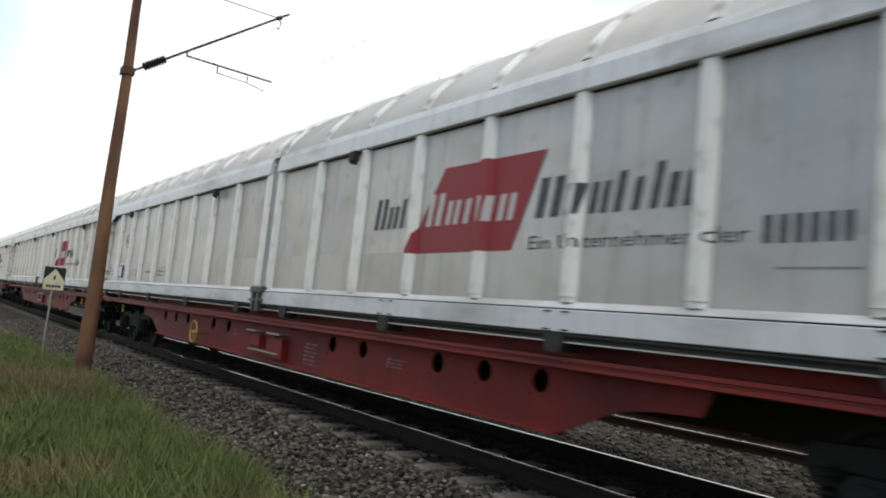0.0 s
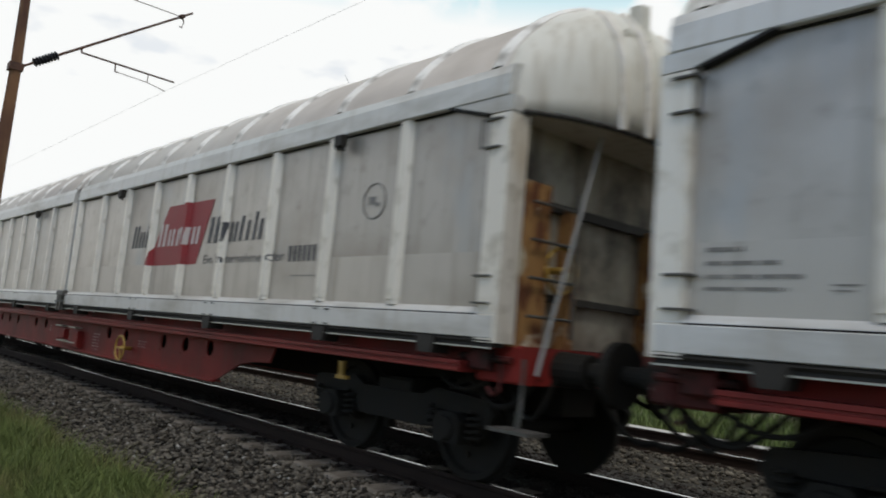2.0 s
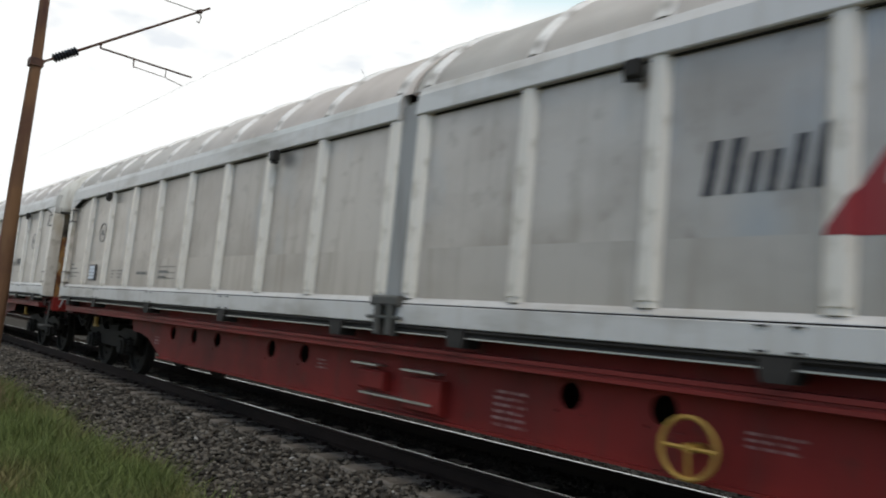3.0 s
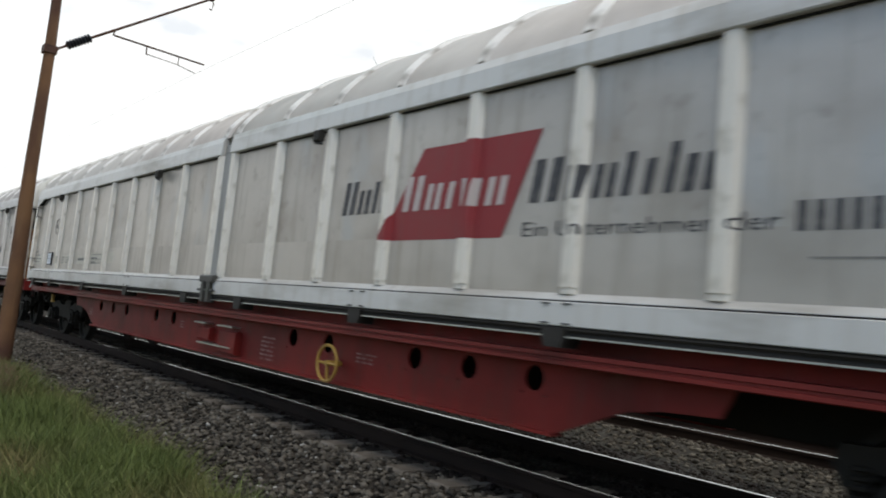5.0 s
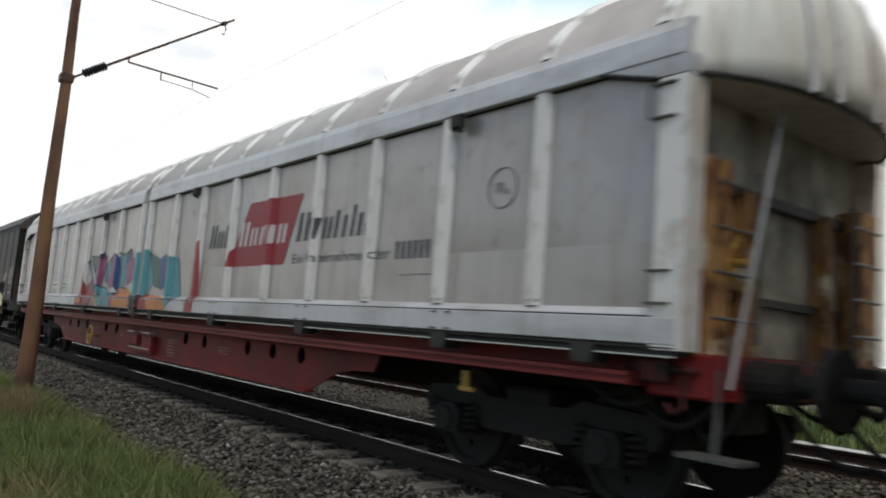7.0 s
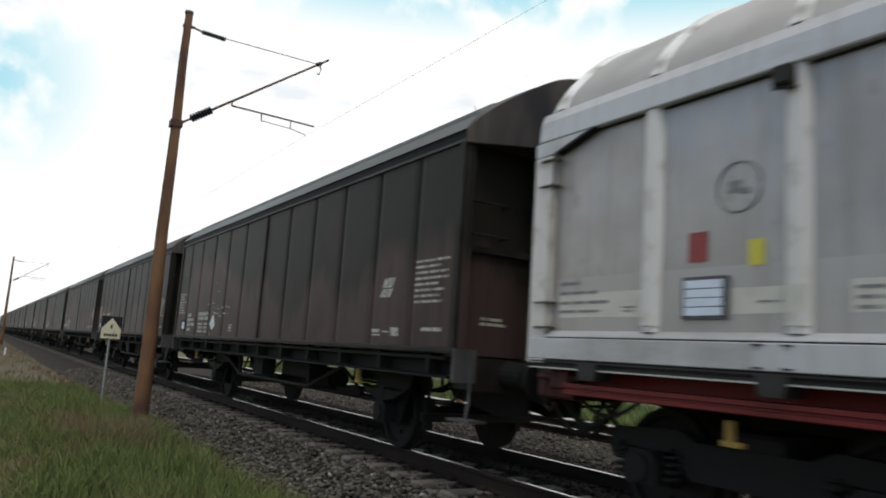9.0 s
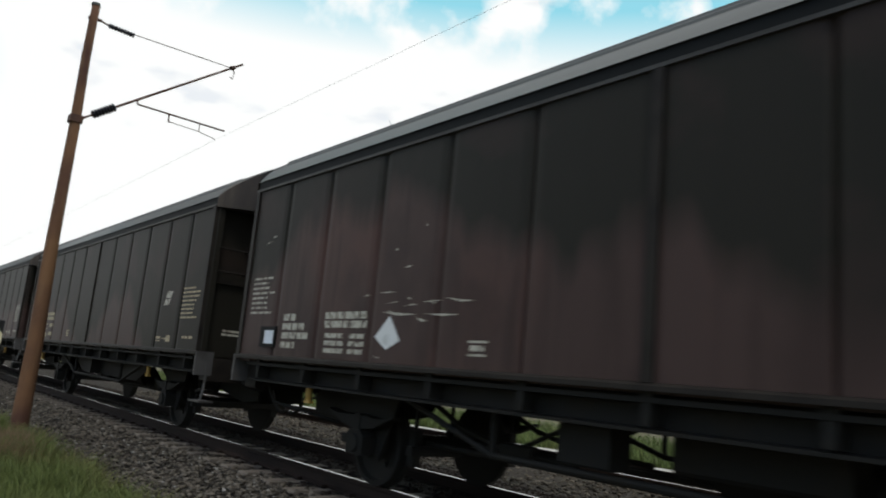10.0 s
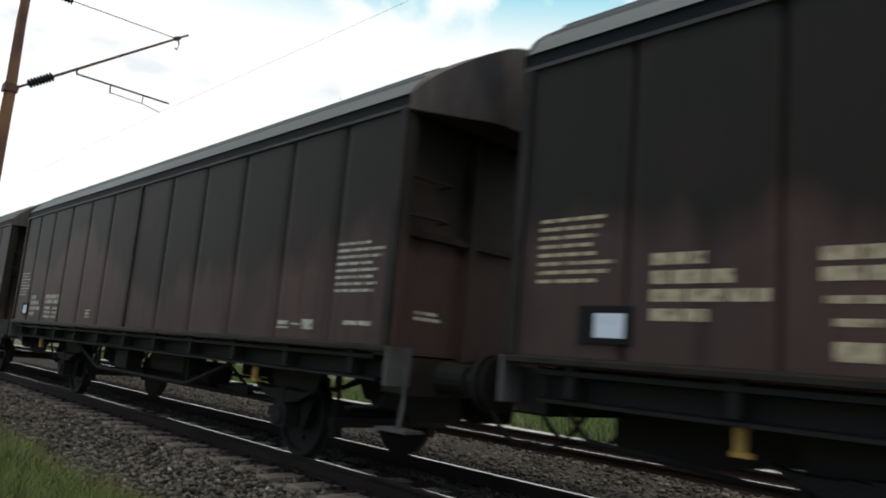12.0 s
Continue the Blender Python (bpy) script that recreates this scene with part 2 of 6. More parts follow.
M_STEELGREY = material("dull grey steel", (0.085, 0.08, 0.072), 0.55, 0.3, [((0.06, 0.07, 0.06), 7, 0.5, 0.8, ONE)], 0.06, 40)
M_YELLOW = material("ochre yellow paint", (0.38, 0.225, 0.04), 0.5, 0.0, [((0.26, 0.15, 0.03), 12, 0.55, 0.8, ONE)], 0.04, 50)
M_LETTER = material("charcoal lettering", (0.045, 0.045, 0.05), 0.55, 0.0, [((0.14, 0.13, 0.12), 14, 0.5, 0.75, ONE)])
M_LOGORED = material("red painted emblem", (0.27, 0.032, 0.036), 0.5, 0.0, [((0.24, 0.045, 0.045), 3, 0.45, 0.75, ONE)], 0, 10, 0, ((0.2, 0.06, 0.05), 0.6), spec=0.3)
M_LOGOPALE = material("pale emblem shapes", (0.52, 0.45, 0.42), 0.5, 0.0, [((0.38, 0.2, 0.18), 8, 0.55, 0.8, ONE)])
M_STENCIL = material("faded white stencil", (0.46, 0.44, 0.36), 0.6, 0.0, [((0.10, 0.08, 0.065), 17, 0.46, 0.66, ONE)], spec=0.2)
M_CREAM = material("cream stencil paint", (0.42, 0.36, 0.23), 0.6, 0.0, [((0.16, 0.12, 0.08), 15, 0.48, 0.68, ONE)], spec=0.2)
M_GREYTEXT = material("faint grey stencil", (0.17, 0.165, 0.155), 0.6, 0.0, [((0.34, 0.32, 0.28), 20, 0.5, 0.75, ONE)])
M_PALEPATCH = material("cleaned pale patch", (0.55, 0.52, 0.44), 0.5, 0.1, [((0.44, 0.41, 0.35), 6, 0.45, 0.8, ONE)])
M_PAPER = material("bluish white label card", (0.62, 0.68, 0.74), 0.4, 0.0, [((0.5, 0.55, 0.6), 12, 0.5, 0.8, ONE)])
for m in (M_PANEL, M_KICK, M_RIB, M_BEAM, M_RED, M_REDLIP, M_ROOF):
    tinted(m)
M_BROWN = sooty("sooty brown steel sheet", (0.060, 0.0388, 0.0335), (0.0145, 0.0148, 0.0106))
M_BROWNHOOD = material("dusty brown hood sheet", (0.075, 0.062, 0.052), 0.55, 0.0, [((0.022, 0.02, 0.02), 1.6, 0.45, 0.7, (1, 1, 0.5))], 0.06, 20, 0, ((0.02, 0.018, 0.016), 0.7), spec=0.15)
M_BROWNTRIM = material("dusty brown steel trim", (0.022, 0.0185, 0.0150), 0.55, 0.0, [((0.011, 0.009, 0.008), 3, 0.45, 0.7, ONE)], 0.06, 30, spec=0.15)
M_BROWNROOF = material("bleached grey wagon roof", (0.15, 0.155, 0.147), 0.6, 0.1, [((0.13, 0.135, 0.13), 1.8, 0.42, 0.7, (1, 0.3, 1))], 0.06, 14, spec=0.25)
M_CORNICE = material("dusty steel cornice", (0.075, 0.072, 0.068), 0.5, 0.2, [((0.035, 0.03, 0.028), 3, 0.5, 0.75, (1, 0.3, 1))], 0.05, 30, spec=0.3)
M_GUTTER = material("black roof gutter", (0.010, 0.011, 0.011), 0.6, spec=0.1)
M_RAILSIDE = material("rusty rail steel", (0.030, 0.021, 0.017), 0.8, 0.1, [((0.014, 0.011, 0.010), 4, 0.45, 0.75, (1, 0.2, 1))], 0.08, 60, spec=0.1)
M_RAILTOP = material("polished rail head", (0.55, 0.55, 0.54), 0.24, 1.0, [((0.14, 0.12, 0.10), 5, 0.50, 0.62, (1, 0.08, 1))])
M_SLEEPER = material("weathered concrete sleeper", (0.175, 0.152, 0.125), 0.85, 0.0, [((0.07, 0.056, 0.043), 4, 0.42, 0.75, ONE)], 0.15, 50, 0.15, spec=0.15)
M_BALLAST = material("ballast bed", (0.046, 0.040, 0.032), 0.9, 0.0, [((0.024, 0.019, 0.015), 14, 0.40, 0.62, ONE), ((0.13, 0.125, 0.115), 22, 0.58, 0.75, ONE)], 0.9, 18, spec=0.1)
M_STONE = material("crushed stone", (0.092, 0.081, 0.065), 0.85, 0.0, [((0.050, 0.040, 0.030), 2.0, 0.5, 0.75, ONE)], 0.2, 60, 0.8, spec=0.15)
M_CHIP = material("pale stone chips", (0.26, 0.25, 0.225), 0.85, 0.0, [], 0.2, 60, 0.35, spec=0.15)
# rust and oil, with the shade under the train put into the colour
M_OILSHADE = material("rust and oil blackened stone", (0.030, 0.022, 0.017), 0.8, 0.0, [((0.05, 0.036, 0.026), 2.0, 0.58, 0.75, ONE)], 0.2, 60, 0.5, spec=0.2)
M_SOIL = material("grassy ground", (0.140, 0.122, 0.085), 0.95, 0.0, [((0.090, 0.105, 0.038), 0.5, 0.48, 0.62, ONE), ((0.10, 0.088, 0.068), 3.5, 0.52, 0.75, ONE)], 0.8, 12, spec=0.1)
M_BLADE = material("green grass blades", (0.112, 0.141, 0.040), 0.7, 0.0, [((0.17, 0.135, 0.058), 0.8, 0.49, 0.66, ONE)], 0, 10, 0.40, spec=0.25)
M_STRAW = material("dry reddish stalks", (0.19, 0.13, 0.08), 0.8, 0.0, [], 0, 10, 0.35, spec=0.2)
M_LEAF = material("bank foliage", (0.090, 0.125, 0.036), 0.7, 0.0, [((0.16, 0.18, 0.06), 0.7, 0.5, 0.7, ONE)], 0, 10, 0.4, spec=0.25)
M_PATH = material("pale dusty service path", (0.42, 0.41, 0.38), 0.9, 0.0, [((0.30, 0.28, 0.25), 3, 0.45, 0.7, ONE)], 0.3, 30, spec=0.1)
M_POLE = material("rust brown mast", (0.185, 0.098, 0.048), 0.75, 0.0, [((0.075, 0.036, 0.027), 0.55, 0.42, 0.62, (1, 1, 1)), ((0.19, 0.115, 0.06), 9, 0.55, 0.8, (1, 1, 0.1))], 0.12, 30, 0, ((0.10, 0.045, 0.03), 0.8), spec=0.2)
M_CABLE = material("dark contact wire", (0.045, 0.05, 0.045), 0.5, 0.6)
M_INSUL = material("black ribbed insulator", (0.018, 0.018, 0.022), 0.3)
M_ARM = material("rusty cantilever tube", (0.085, 0.045, 0.032), 0.6, 0.3, [((0.05, 0.03, 0.025), 8, 0.5, 0.7, ONE)], spec=0.2)
M_SIGNPALE = material("pale cream sign face", (0.72, 0.66, 0.45), 0.5, 0.0, [((0.5, 0.44, 0.3), 7, 0.58, 0.8, ONE)])
M_SIGNBLACK = material("black sign plate", (0.015, 0.015, 0.015), 0.5)
M_POST = material("galvanised sign post", (0.33, 0.33, 0.31), 0.5, 0.6, [((0.2, 0.18, 0.16), 9, 0.5, 0.8, ONE)])


# ---- shape helpers ----
def part(name, bm, mat, parent=None, label=""):
    me = bpy.data.meshes.new(name)
    bmesh.ops.recalc_face_normals(bm, faces=bm.faces)
    bm.to_mesh(me)
    bm.free()
    me.materials.append(mat)
    ob = new(name, me)
    ob.parent = parent
    return tagged(ob, label)


def again(ob, x=0.0, y=0.0, z=0.0, rz=0.0):
    """The same piece once more under the same parent, on the same mesh."""
    o = new(ob.name.split(".")[0], ob.data)
    o.parent = ob.parent
    o.matrix_basis = pose(x, y, z, 0, 0, rz)
    return o


def empty(name, label, category, group="", kind=""):
    ob = new(name)
    ob.empty_display_size = 0.2
    return tagged(ob, label, category, group, kind)


def box(bm, x0, x1, y0, y1, z0, z1, c=0.0):
    """A block, its long edges along y chamfered by c."""
    if c:
        return prism(bm, [(x0 + c, z0), (x1 - c, z0), (x1, z0 + c), (x1, z1 - c), (x1 - c, z1), (x0 + c, z1), (x0, z1 - c), (x0, z0 + c)], y0, y1)
    return prism(bm, [(x0, z0), (x1, z0), (x1, z1), (x0, z1)], y0, y1)


def prism(bm, profile, y0, y1, axis="y"):
    """A profile of (x, z) pushed along y; axis z: (x, y) pushed along z; axis x: (y, z) pushed along x."""
    def at(a, b, h):
        return (a, h, b) if axis == "y" else (a, b, h) if axis == "z" else (h, a, b)
    lo = [bm.verts.new(at(a, b, y0)) for a, b in profile]
    hi = [bm.verts.new(at(a, b, y1)) for a, b in profile]
    k = len(profile)
    bm.faces.new(lo)
    bm.faces.new(hi[::-1])
    for i in range(k):
        bm.faces.new((lo[i], hi[i], hi[(i + 1) % k], lo[(i + 1) % k]))
    return bm


def tube(bm, a, b, r0, r1=None, sides=10, caps=True):
    a, b = Vector(a), Vector(b)
    r1 = r0 if r1 is None else r1
    turn = (b - a).to_track_quat("Z", "Y")
    rings = []
    for p, r in ((a, r0), (b, r1)):
        rings.append([bm.verts.new(p + turn @ Vector((r * math.cos(q), r * math.sin(q), 0))) for q in [2 * math.pi * i / sides for i in range(sides)]])
    for i in range(sides):
        bm.faces.new((rings[0][i], rings[0][(i + 1) % sides], rings[1][(i + 1) % sides], rings[1][i]))
    if caps:
        bm.faces.new(rings[0][::-1])
        bm.faces.new(rings[1])
    return bm


def polyline(bm, pts, r, sides=6):
    """One unbroken round bar through the points."""
    pts = [Vector(p) for p in pts]
    rows = []
    for i, p in enumerate(pts):
        d = (pts[min(i + 1, len(pts) - 1)] - pts[max(i - 1, 0)]).normalized()
        turn = d.to_track_quat("Z", "Y")
        rows.append([bm.verts.new(p + turn @ Vector((r * math.cos(2 * math.pi * k / sides), r * math.sin(2 * math.pi * k / sides), 0))) for k in range(sides)])
    for a, b in zip(rows, rows[1:]):
        for k in range(sides):
            bm.faces.new((a[k], a[(k + 1) % sides], b[(k + 1) % sides], b[k]))
    bm.faces.new(rows[0][::-1])
    bm.faces.new(rows[-1])
    return bm


def ring(bm, centre, R, r, n=28, m=8):
    """A hoop standing in the plane x = const."""
    rows = []
    for i in range(n):
        a = 2 * math.pi * i / n
        rows.append([bm.verts.new((centre[0] + r * math.sin(b), centre[1] + (R + r * math.cos(b)) * math.cos(a), centre[2] + (R + r * math.cos(b)) * math.sin(a)))
                     for b in [2 * math.pi * j / m for j in range(m)]])
    for i in range(n):
        for j in range(m):
            bm.faces.new((rows[i][j], rows[(i + 1) % n][j], rows[(i + 1) % n][(j + 1) % m], rows[i][(j + 1) % m]))
    return bm


def lathe(bm, profile, sides=28, axis_x=True):
    """A turned shape about the x axis; profile of (x, radius)."""
    rows = [[bm.verts.new((x, r * math.cos(2 * math.pi * i / sides), r * math.sin(2 * math.pi * i / sides))) for i in range(sides)] for x, r in profile]
    for a, b in zip(rows, rows[1:]):
        for i in range(sides):
            bm.faces.new((a[i], a[(i + 1) % sides], b[(i + 1) % sides], b[i]))
    bm.faces.new(rows[0])
    bm.faces.new(rows[-1])
    return bm


def quads(bm, pts):
    return bm.faces.new([bm.verts.new(p) for p in pts])


# ---- the train's way ----
TRACK_X = 5.65


def run(t):
    """Metres that the train has gone since the start of the clip."""
    return 9.2936 * t + 0.0268 * t * t


# ---- ground and track ----
def strip(name, profile, ys, mat, label, kind="structure", rough=0.0):
    """A sheet over a cross section of (x, z), carried along the given y."""
    bm = bmesh.new()
    rows = [[bm.verts.new((x, y, z + rough * noise.noise(Vector((x * 0.7, y * 0.7, 3))))) for x, z in profile] for y in ys]
    for a, b in zip(rows, rows[1:]):
        for i in range(len(profile) - 1):
            bm.faces.new((a[i], a[i + 1], b[i + 1], b[i]))
    ob = part(name, bm, mat)
    for p in ob.data.polygons:
        p.use_smooth = True
    return tagged(ob, label, name, "", kind)


YS = [-1500, -200, -60] + [i * 1.0 for i in range(-20, 81)] + [i * 10.0 for i in range(9, 40)] + [600, 1500]
strip("ground", [(-1500, -1.5), (-200, -1.2), (-40, -0.8), (-10, -0.55), (-4, -0.5), (-2, -0.47), (-1, -0.46), (0, -0.44), (0.7, -0.43), (1.4, -0.42), (2.0, -0.41), (2.5, -0.42), (3.0, -0.47),
                 (3.6, -0.6), (13.5, -0.62), (15, -0.6), (30, -0.3), (120, 0.3), (1500, 0.5)], YS, M_SOIL, "uneven grassy ground beside the railway line", rough=0.10)
strip("ballast_bed", [(2.75, -0.50), (3.05, -0.40), (3.7, -0.29), (4.25, -0.226), (4.50, -0.214), (4.64, -0.205), (4.80, -0.198), (4.95, -0.204), (5.50, -0.204), (5.84, -0.206), (5.94, -0.150), (6.3, -0.150), (6.6, -0.160), (7.4, -0.20), (8.3, -0.24), (9.0, -0.23), (9.4, -0.168), (10.7, -0.160), (12.2, -0.20), (12.9, -0.36), (13.6, -0.60)],
      [y for y in YS if -70 < y < 420], M_BALLAST, "grey crushed stone ballast bed under two tracks", rough=0.03)
strip("service_path", [(13.7, -0.56), (14.0, -0.40), (15.6, -0.38), (15.9, -0.56)], [y for y in YS if -70 < y < 420], M_PATH, "pale dusty path beyond the far track", rough=0.03)

RAIL = [(-0.07, -0.172), (0.07, -0.172), (0.07, -0.160), (0.012, -0.140), (0.010, -0.045), (0.036, -0.034), (0.036, -0.006), (0.030, 0.0),
        (-0.030, 0.0), (-0.036, -0.006), (-0.036, -0.034), (-0.010, -0.045), (-0.012, -0.140), (-0.07, -0.160)]
SLEEPER_GAP = 0.615


def track(centre, label):
    tr = empty("railway_track", label, "railway track", kind="structure")
    for sx in (-0.7535, 0.7535):
        bm = bmesh.new()
        prism(bm, [(centre + sx + x, z) for x, z in RAIL], -60, 400)
        r = part("rail", bm, M_RAILSIDE, tr, "rusty steel rail with a polished head")
        bm = bmesh.new()
        box(bm, centre + sx - 0.022, centre + sx + 0.022, -60, 400, 0.001, 0.004)
        part("running_surface", bm, M_RAILTOP, r, "polished running surface")
    return tr


def sleeper_mesh(bm, x0, x1, y, z=-0.178):
    w = 0.13
    prism(bm, [(x0, z - 0.19), (x1, z - 0.19), (x1 - 0.02, z - 0.015), (x1 - 0.04, z), (x0 + 0.04, z), (x0 + 0.02, z - 0.015)], y - w, y + w)


tracks = [track(5.65, "ballasted track of rusty rails on concrete sleepers"), track(10.72, "second track of rusty rails on concrete sleepers")]
for tr_ob, x0, x1 in ((tracks[0], 4.31, 6.97), (tracks[1], 9.42, 12.02)):
    bm = bmesh.new()
    sleeper_mesh(bm, x0, x1, 0)
    first = part("sleeper", bm, M_SLEEPER, tr_ob)
    first.matrix_basis = pose(0, -3.1, 0)
    for k in range(1, 145):
        again(first, random.uniform(-0.02, 0.02), -3.1 + SLEEPER_GAP * k + random.uniform(-0.015, 0.015), random.uniform(-0.006, 0.004), random.uniform(-0.4, 0.4))
    bm = bmesh.new()
    for k in range(145, 640):
        sleeper_mesh(bm, x0, x1, -3.1 + SLEEPER_GAP * k)
    tagged(part("far_sleepers", bm, M_SLEEPER, tr_ob), kind="stuff")
    # rail clips
    bm = bmesh.new()
    cx = 5.65 if x0 < 5 else 10.72
    for k in range(0, 110):
        for sx in (-0.7535, 0.7535):
            for d in (-0.105, 0.105):
                y = -3.1 + SLEEPER_GAP * k
                box(bm, cx + sx + d - 0.035, cx + sx + d + 0.035, y - 0.05, y + 0.05, -0.18, -0.135, 0.01)
    tagged(part("rail_clips", bm, M_RAILSIDE, tr_ob), kind="stuff")


def scatter_stones(name, label, n, pick, size, mat, seed):
    """Many crushed stones, each an uneven eight-sided lump, in one mesh."""
    rng = np.random.default_rng(seed)
    base = np.array([(1, 0, 0), (-1, 0, 0), (0, 1, 0), (0, -1, 0), (0, 0, 1), (0, 0, -1), (.62, .62, .55), (-.62, .6, .5), (.6, -.62, .5), (-.6, -.6, .55)], float)
    tris = np.array([(4, 6, 7), (4, 7, 9), (4, 9, 8), (4, 8, 6), (6, 0, 2), (6, 2, 7), (7, 2, 1), (7, 1, 9), (9, 1, 3), (9, 3, 8), (8, 3, 0), (8, 0, 6), (5, 2, 0), (5, 1, 2), (5, 3, 1), (5, 0, 3)])
    x, y, z = pick(rng, n)
    v = base[None] * rng.uniform(0.65, 1.25, (n, 10, 1))
    s = rng.uniform(size[0], size[1], (n, 1, 1)) * np.stack([rng.uniform(0.8, 1.3, n), rng.uniform(0.8, 1.3, n), rng.uniform(0.55, 0.9, n)], 1)[:, None]
    v = v * s
    a, b = rng.uniform(0, 6.3, n), rng.uniform(-0.5, 0.5, n)
    ca, sa, cb, sb = np.cos(a)[:, None], np.sin(a)[:, None], np.cos(b)[:, None], np.sin(b)[:, None]
    X, Y, Z = v[..., 0], v[..., 1], v[..., 2]
    Y, Z = Y * cb - Z * sb, Y * sb + Z * cb
    X, Y = X * ca - Y * sa, X * sa + Y * ca
    V = np.stack([X + x[:, None], Y + y[:, None], Z + z[:, None]], 2).reshape(-1, 3)
    F = (tris[None] + 10 * np.arange(n)[:, None, None]).reshape(-1, 3)
    me = bpy.data.meshes.new(name)
    me.vertices.add(len(V))
    me.vertices.foreach_set("co", V.ravel())
    me.loops.add(F.size)
    me.loops.foreach_set("vertex_index", F.ravel().astype(np.int32))
    me.polygons.add(len(F))
    me.polygons.foreach_set("loop_start", np.arange(0, F.size, 3, dtype=np.int32))
    me.update()
    me.validate()
    me.materials.append(mat)
    return tagged(new(name, me), label, "ballast", "", "stuff")


def bed_z(x):
    return np.interp(x, [2.75, 3.05, 3.7, 4.25, 4.50, 4.64, 4.80, 4.95, 5.50, 5.84, 5.94, 6.3, 6.6, 7.4, 8.3, 9.0, 9.4, 10.7, 12.2, 12.9, 13.6], [-.50, -.40, -.29, -.226, -.214, -.205, -.198, -.204, -.204, -.206, -.150, -.150, -.160, -.20, -.24, -.23, -.168, -.160, -.20, -.36, -.60])


def near_shoulder(rng, n):
    y = -6 + 40 * rng.random(n) ** 1.35
    x = 2.72 + 1.90 * rng.random(n)
    return x, y, bed_z(x) + rng.uniform(-0.012, 0.022, n)


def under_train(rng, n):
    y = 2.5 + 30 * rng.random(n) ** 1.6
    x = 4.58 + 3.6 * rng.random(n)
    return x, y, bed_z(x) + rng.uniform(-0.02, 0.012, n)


def between_tracks(rng, n):
    y = 2.5 + 26 * rng.random(n) ** 1.5
    x = 8.1 + 4.95 * rng.random(n)
    return x, y, bed_z(x) + rng.uniform(-0.015, 0.015, n)


scatter_stones("shoulder_stones", "loose grey crushed stones on the ballast shoulder", 32000, near_shoulder, (0.017, 0.042), M_STONE, 3)
scatter_stones("pale_chips", "pale chips scattered over the ballast shoulder", 900, near_shoulder, (0.016, 0.034), M_CHIP, 12)
# these stones are darkened for oil and for the wagons' shade
scatter_stones("oily_stones", "rusty oily stones coloured dark for the shade under the train", 22000, under_train, (0.02, 0.042), M_OILSHADE, 9)
scatter_stones("track_stones", "grey crushed stones between and beside the rails", 12000, between_tracks, (0.022, 0.046), M_STONE, 4)


def blades(name, label, n, pick, mat, seed, height, width, lean=0.35):
    """Tapered grass blades of two bent pieces each, in one mesh."""
    rng = np.random.default_rng(seed)
    x, y, z = pick(rng, n)
    h = rng.uniform(height[0], height[1], n)
    a = rng.uniform(0, 6.3, n)
    w = rng.uniform(width[0], width[1], n)
    lx, ly = rng.normal(0, lean, n) * h, rng.normal(0, lean, n) * h
    dx, dy = np.cos(a) * w, np.sin(a) * w
    P = np.zeros((n, 5, 3))
    P[:, 0] = np.stack([x - dx, y - dy, z - 0.03], 1)
    P[:, 1] = np.stack([x + dx, y + dy, z - 0.03], 1)
    P[:, 2] = np.stack([x - dx * 0.8 + lx * 0.35, y - dy * 0.8 + ly * 0.35, z + h * 0.55], 1)
    P[:, 3] = np.stack([x + dx * 0.8 + lx * 0.35, y + dy * 0.8 + ly * 0.35, z + h * 0.55], 1)
    P[:, 4] = np.stack([x + lx, y + ly, z + h], 1)
    tris = np.array([(0, 1, 3), (0, 3, 2), (2, 3, 4)])
    F = (tris[None] + 5 * np.arange(n)[:, None, None]).reshape(-1, 3)
    me = bpy.data.meshes.new(name)
    me.vertices.add(5 * n)
    me.vertices.foreach_set("co", P.ravel())
    me.loops.add(F.size)
    me.loops.foreach_set("vertex_index", F.ravel().astype(np.int32))
    me.polygons.add(len(F))
    me.polygons.foreach_set("loop_start", np.arange(0, F.size, 3, dtype=np.int32))
    me.update()
    me.validate()
    me.materials.append(mat)
    return tagged(new(name, me), label, "grass", "", "stuff")


def ground_z(x):
    return np.interp(x, [-10, -4, -2, 0, 1.4, 2.0, 2.5, 3.0, 3.6], [-.55, -.5, -.47, -.44, -.42, -.41, -.42, -.47, -.6])


def clumps(rng, n, x0, x1, y0, y1, power, per=26, spread=0.11):
    k = max(1, n // per)
    cx, cy = x0 + (x1 - x0) * rng.random(k), y0 + (y1 - y0) * rng.random(k) ** power
    i = rng.integers(0, k, n)
    x = cx[i] + rng.normal(0, spread, n)
    edge = 2.78 + 0.22 * np.sin(cy[i] * 1.9) + 0.12 * np.sin(cy[i] * 5.3)
    x = np.where(x > edge, edge - np.abs(rng.normal(0, 0.25, n)), x)
    y = cy[i] + rng.normal(0, spread, n)
    return x, y, ground_z(x)


blades("meadow_grass", "tufted green meadow grass beside the ballast", 96000, lambda r, n: clumps(r, n, 0.3, 2.95, 3.4, 25, 1.05, 34, 0.10), M_BLADE, 5, (0.04, 0.24), (0.003, 0.006), 0.7)
blades("verge_grass", "short worn grass where the viewer stands", 30000, lambda r, n: clumps(r, n, -4.5, 2.9, -7, 5, 1.0, 30, 0.16), M_BLADE, 11, (0.04, 0.16), (0.003, 0.007), 0.6)
blades("dry_stalks", "dry reddish brown stalks in a tuft among the grass", 5200, lambda r, n: clumps(r, n, 1.5, 2.35, 11.0, 13.4, 1.0, 260, 0.16), M_STRAW, 6, (0.12, 0.42), (0.002, 0.005), 0.45)
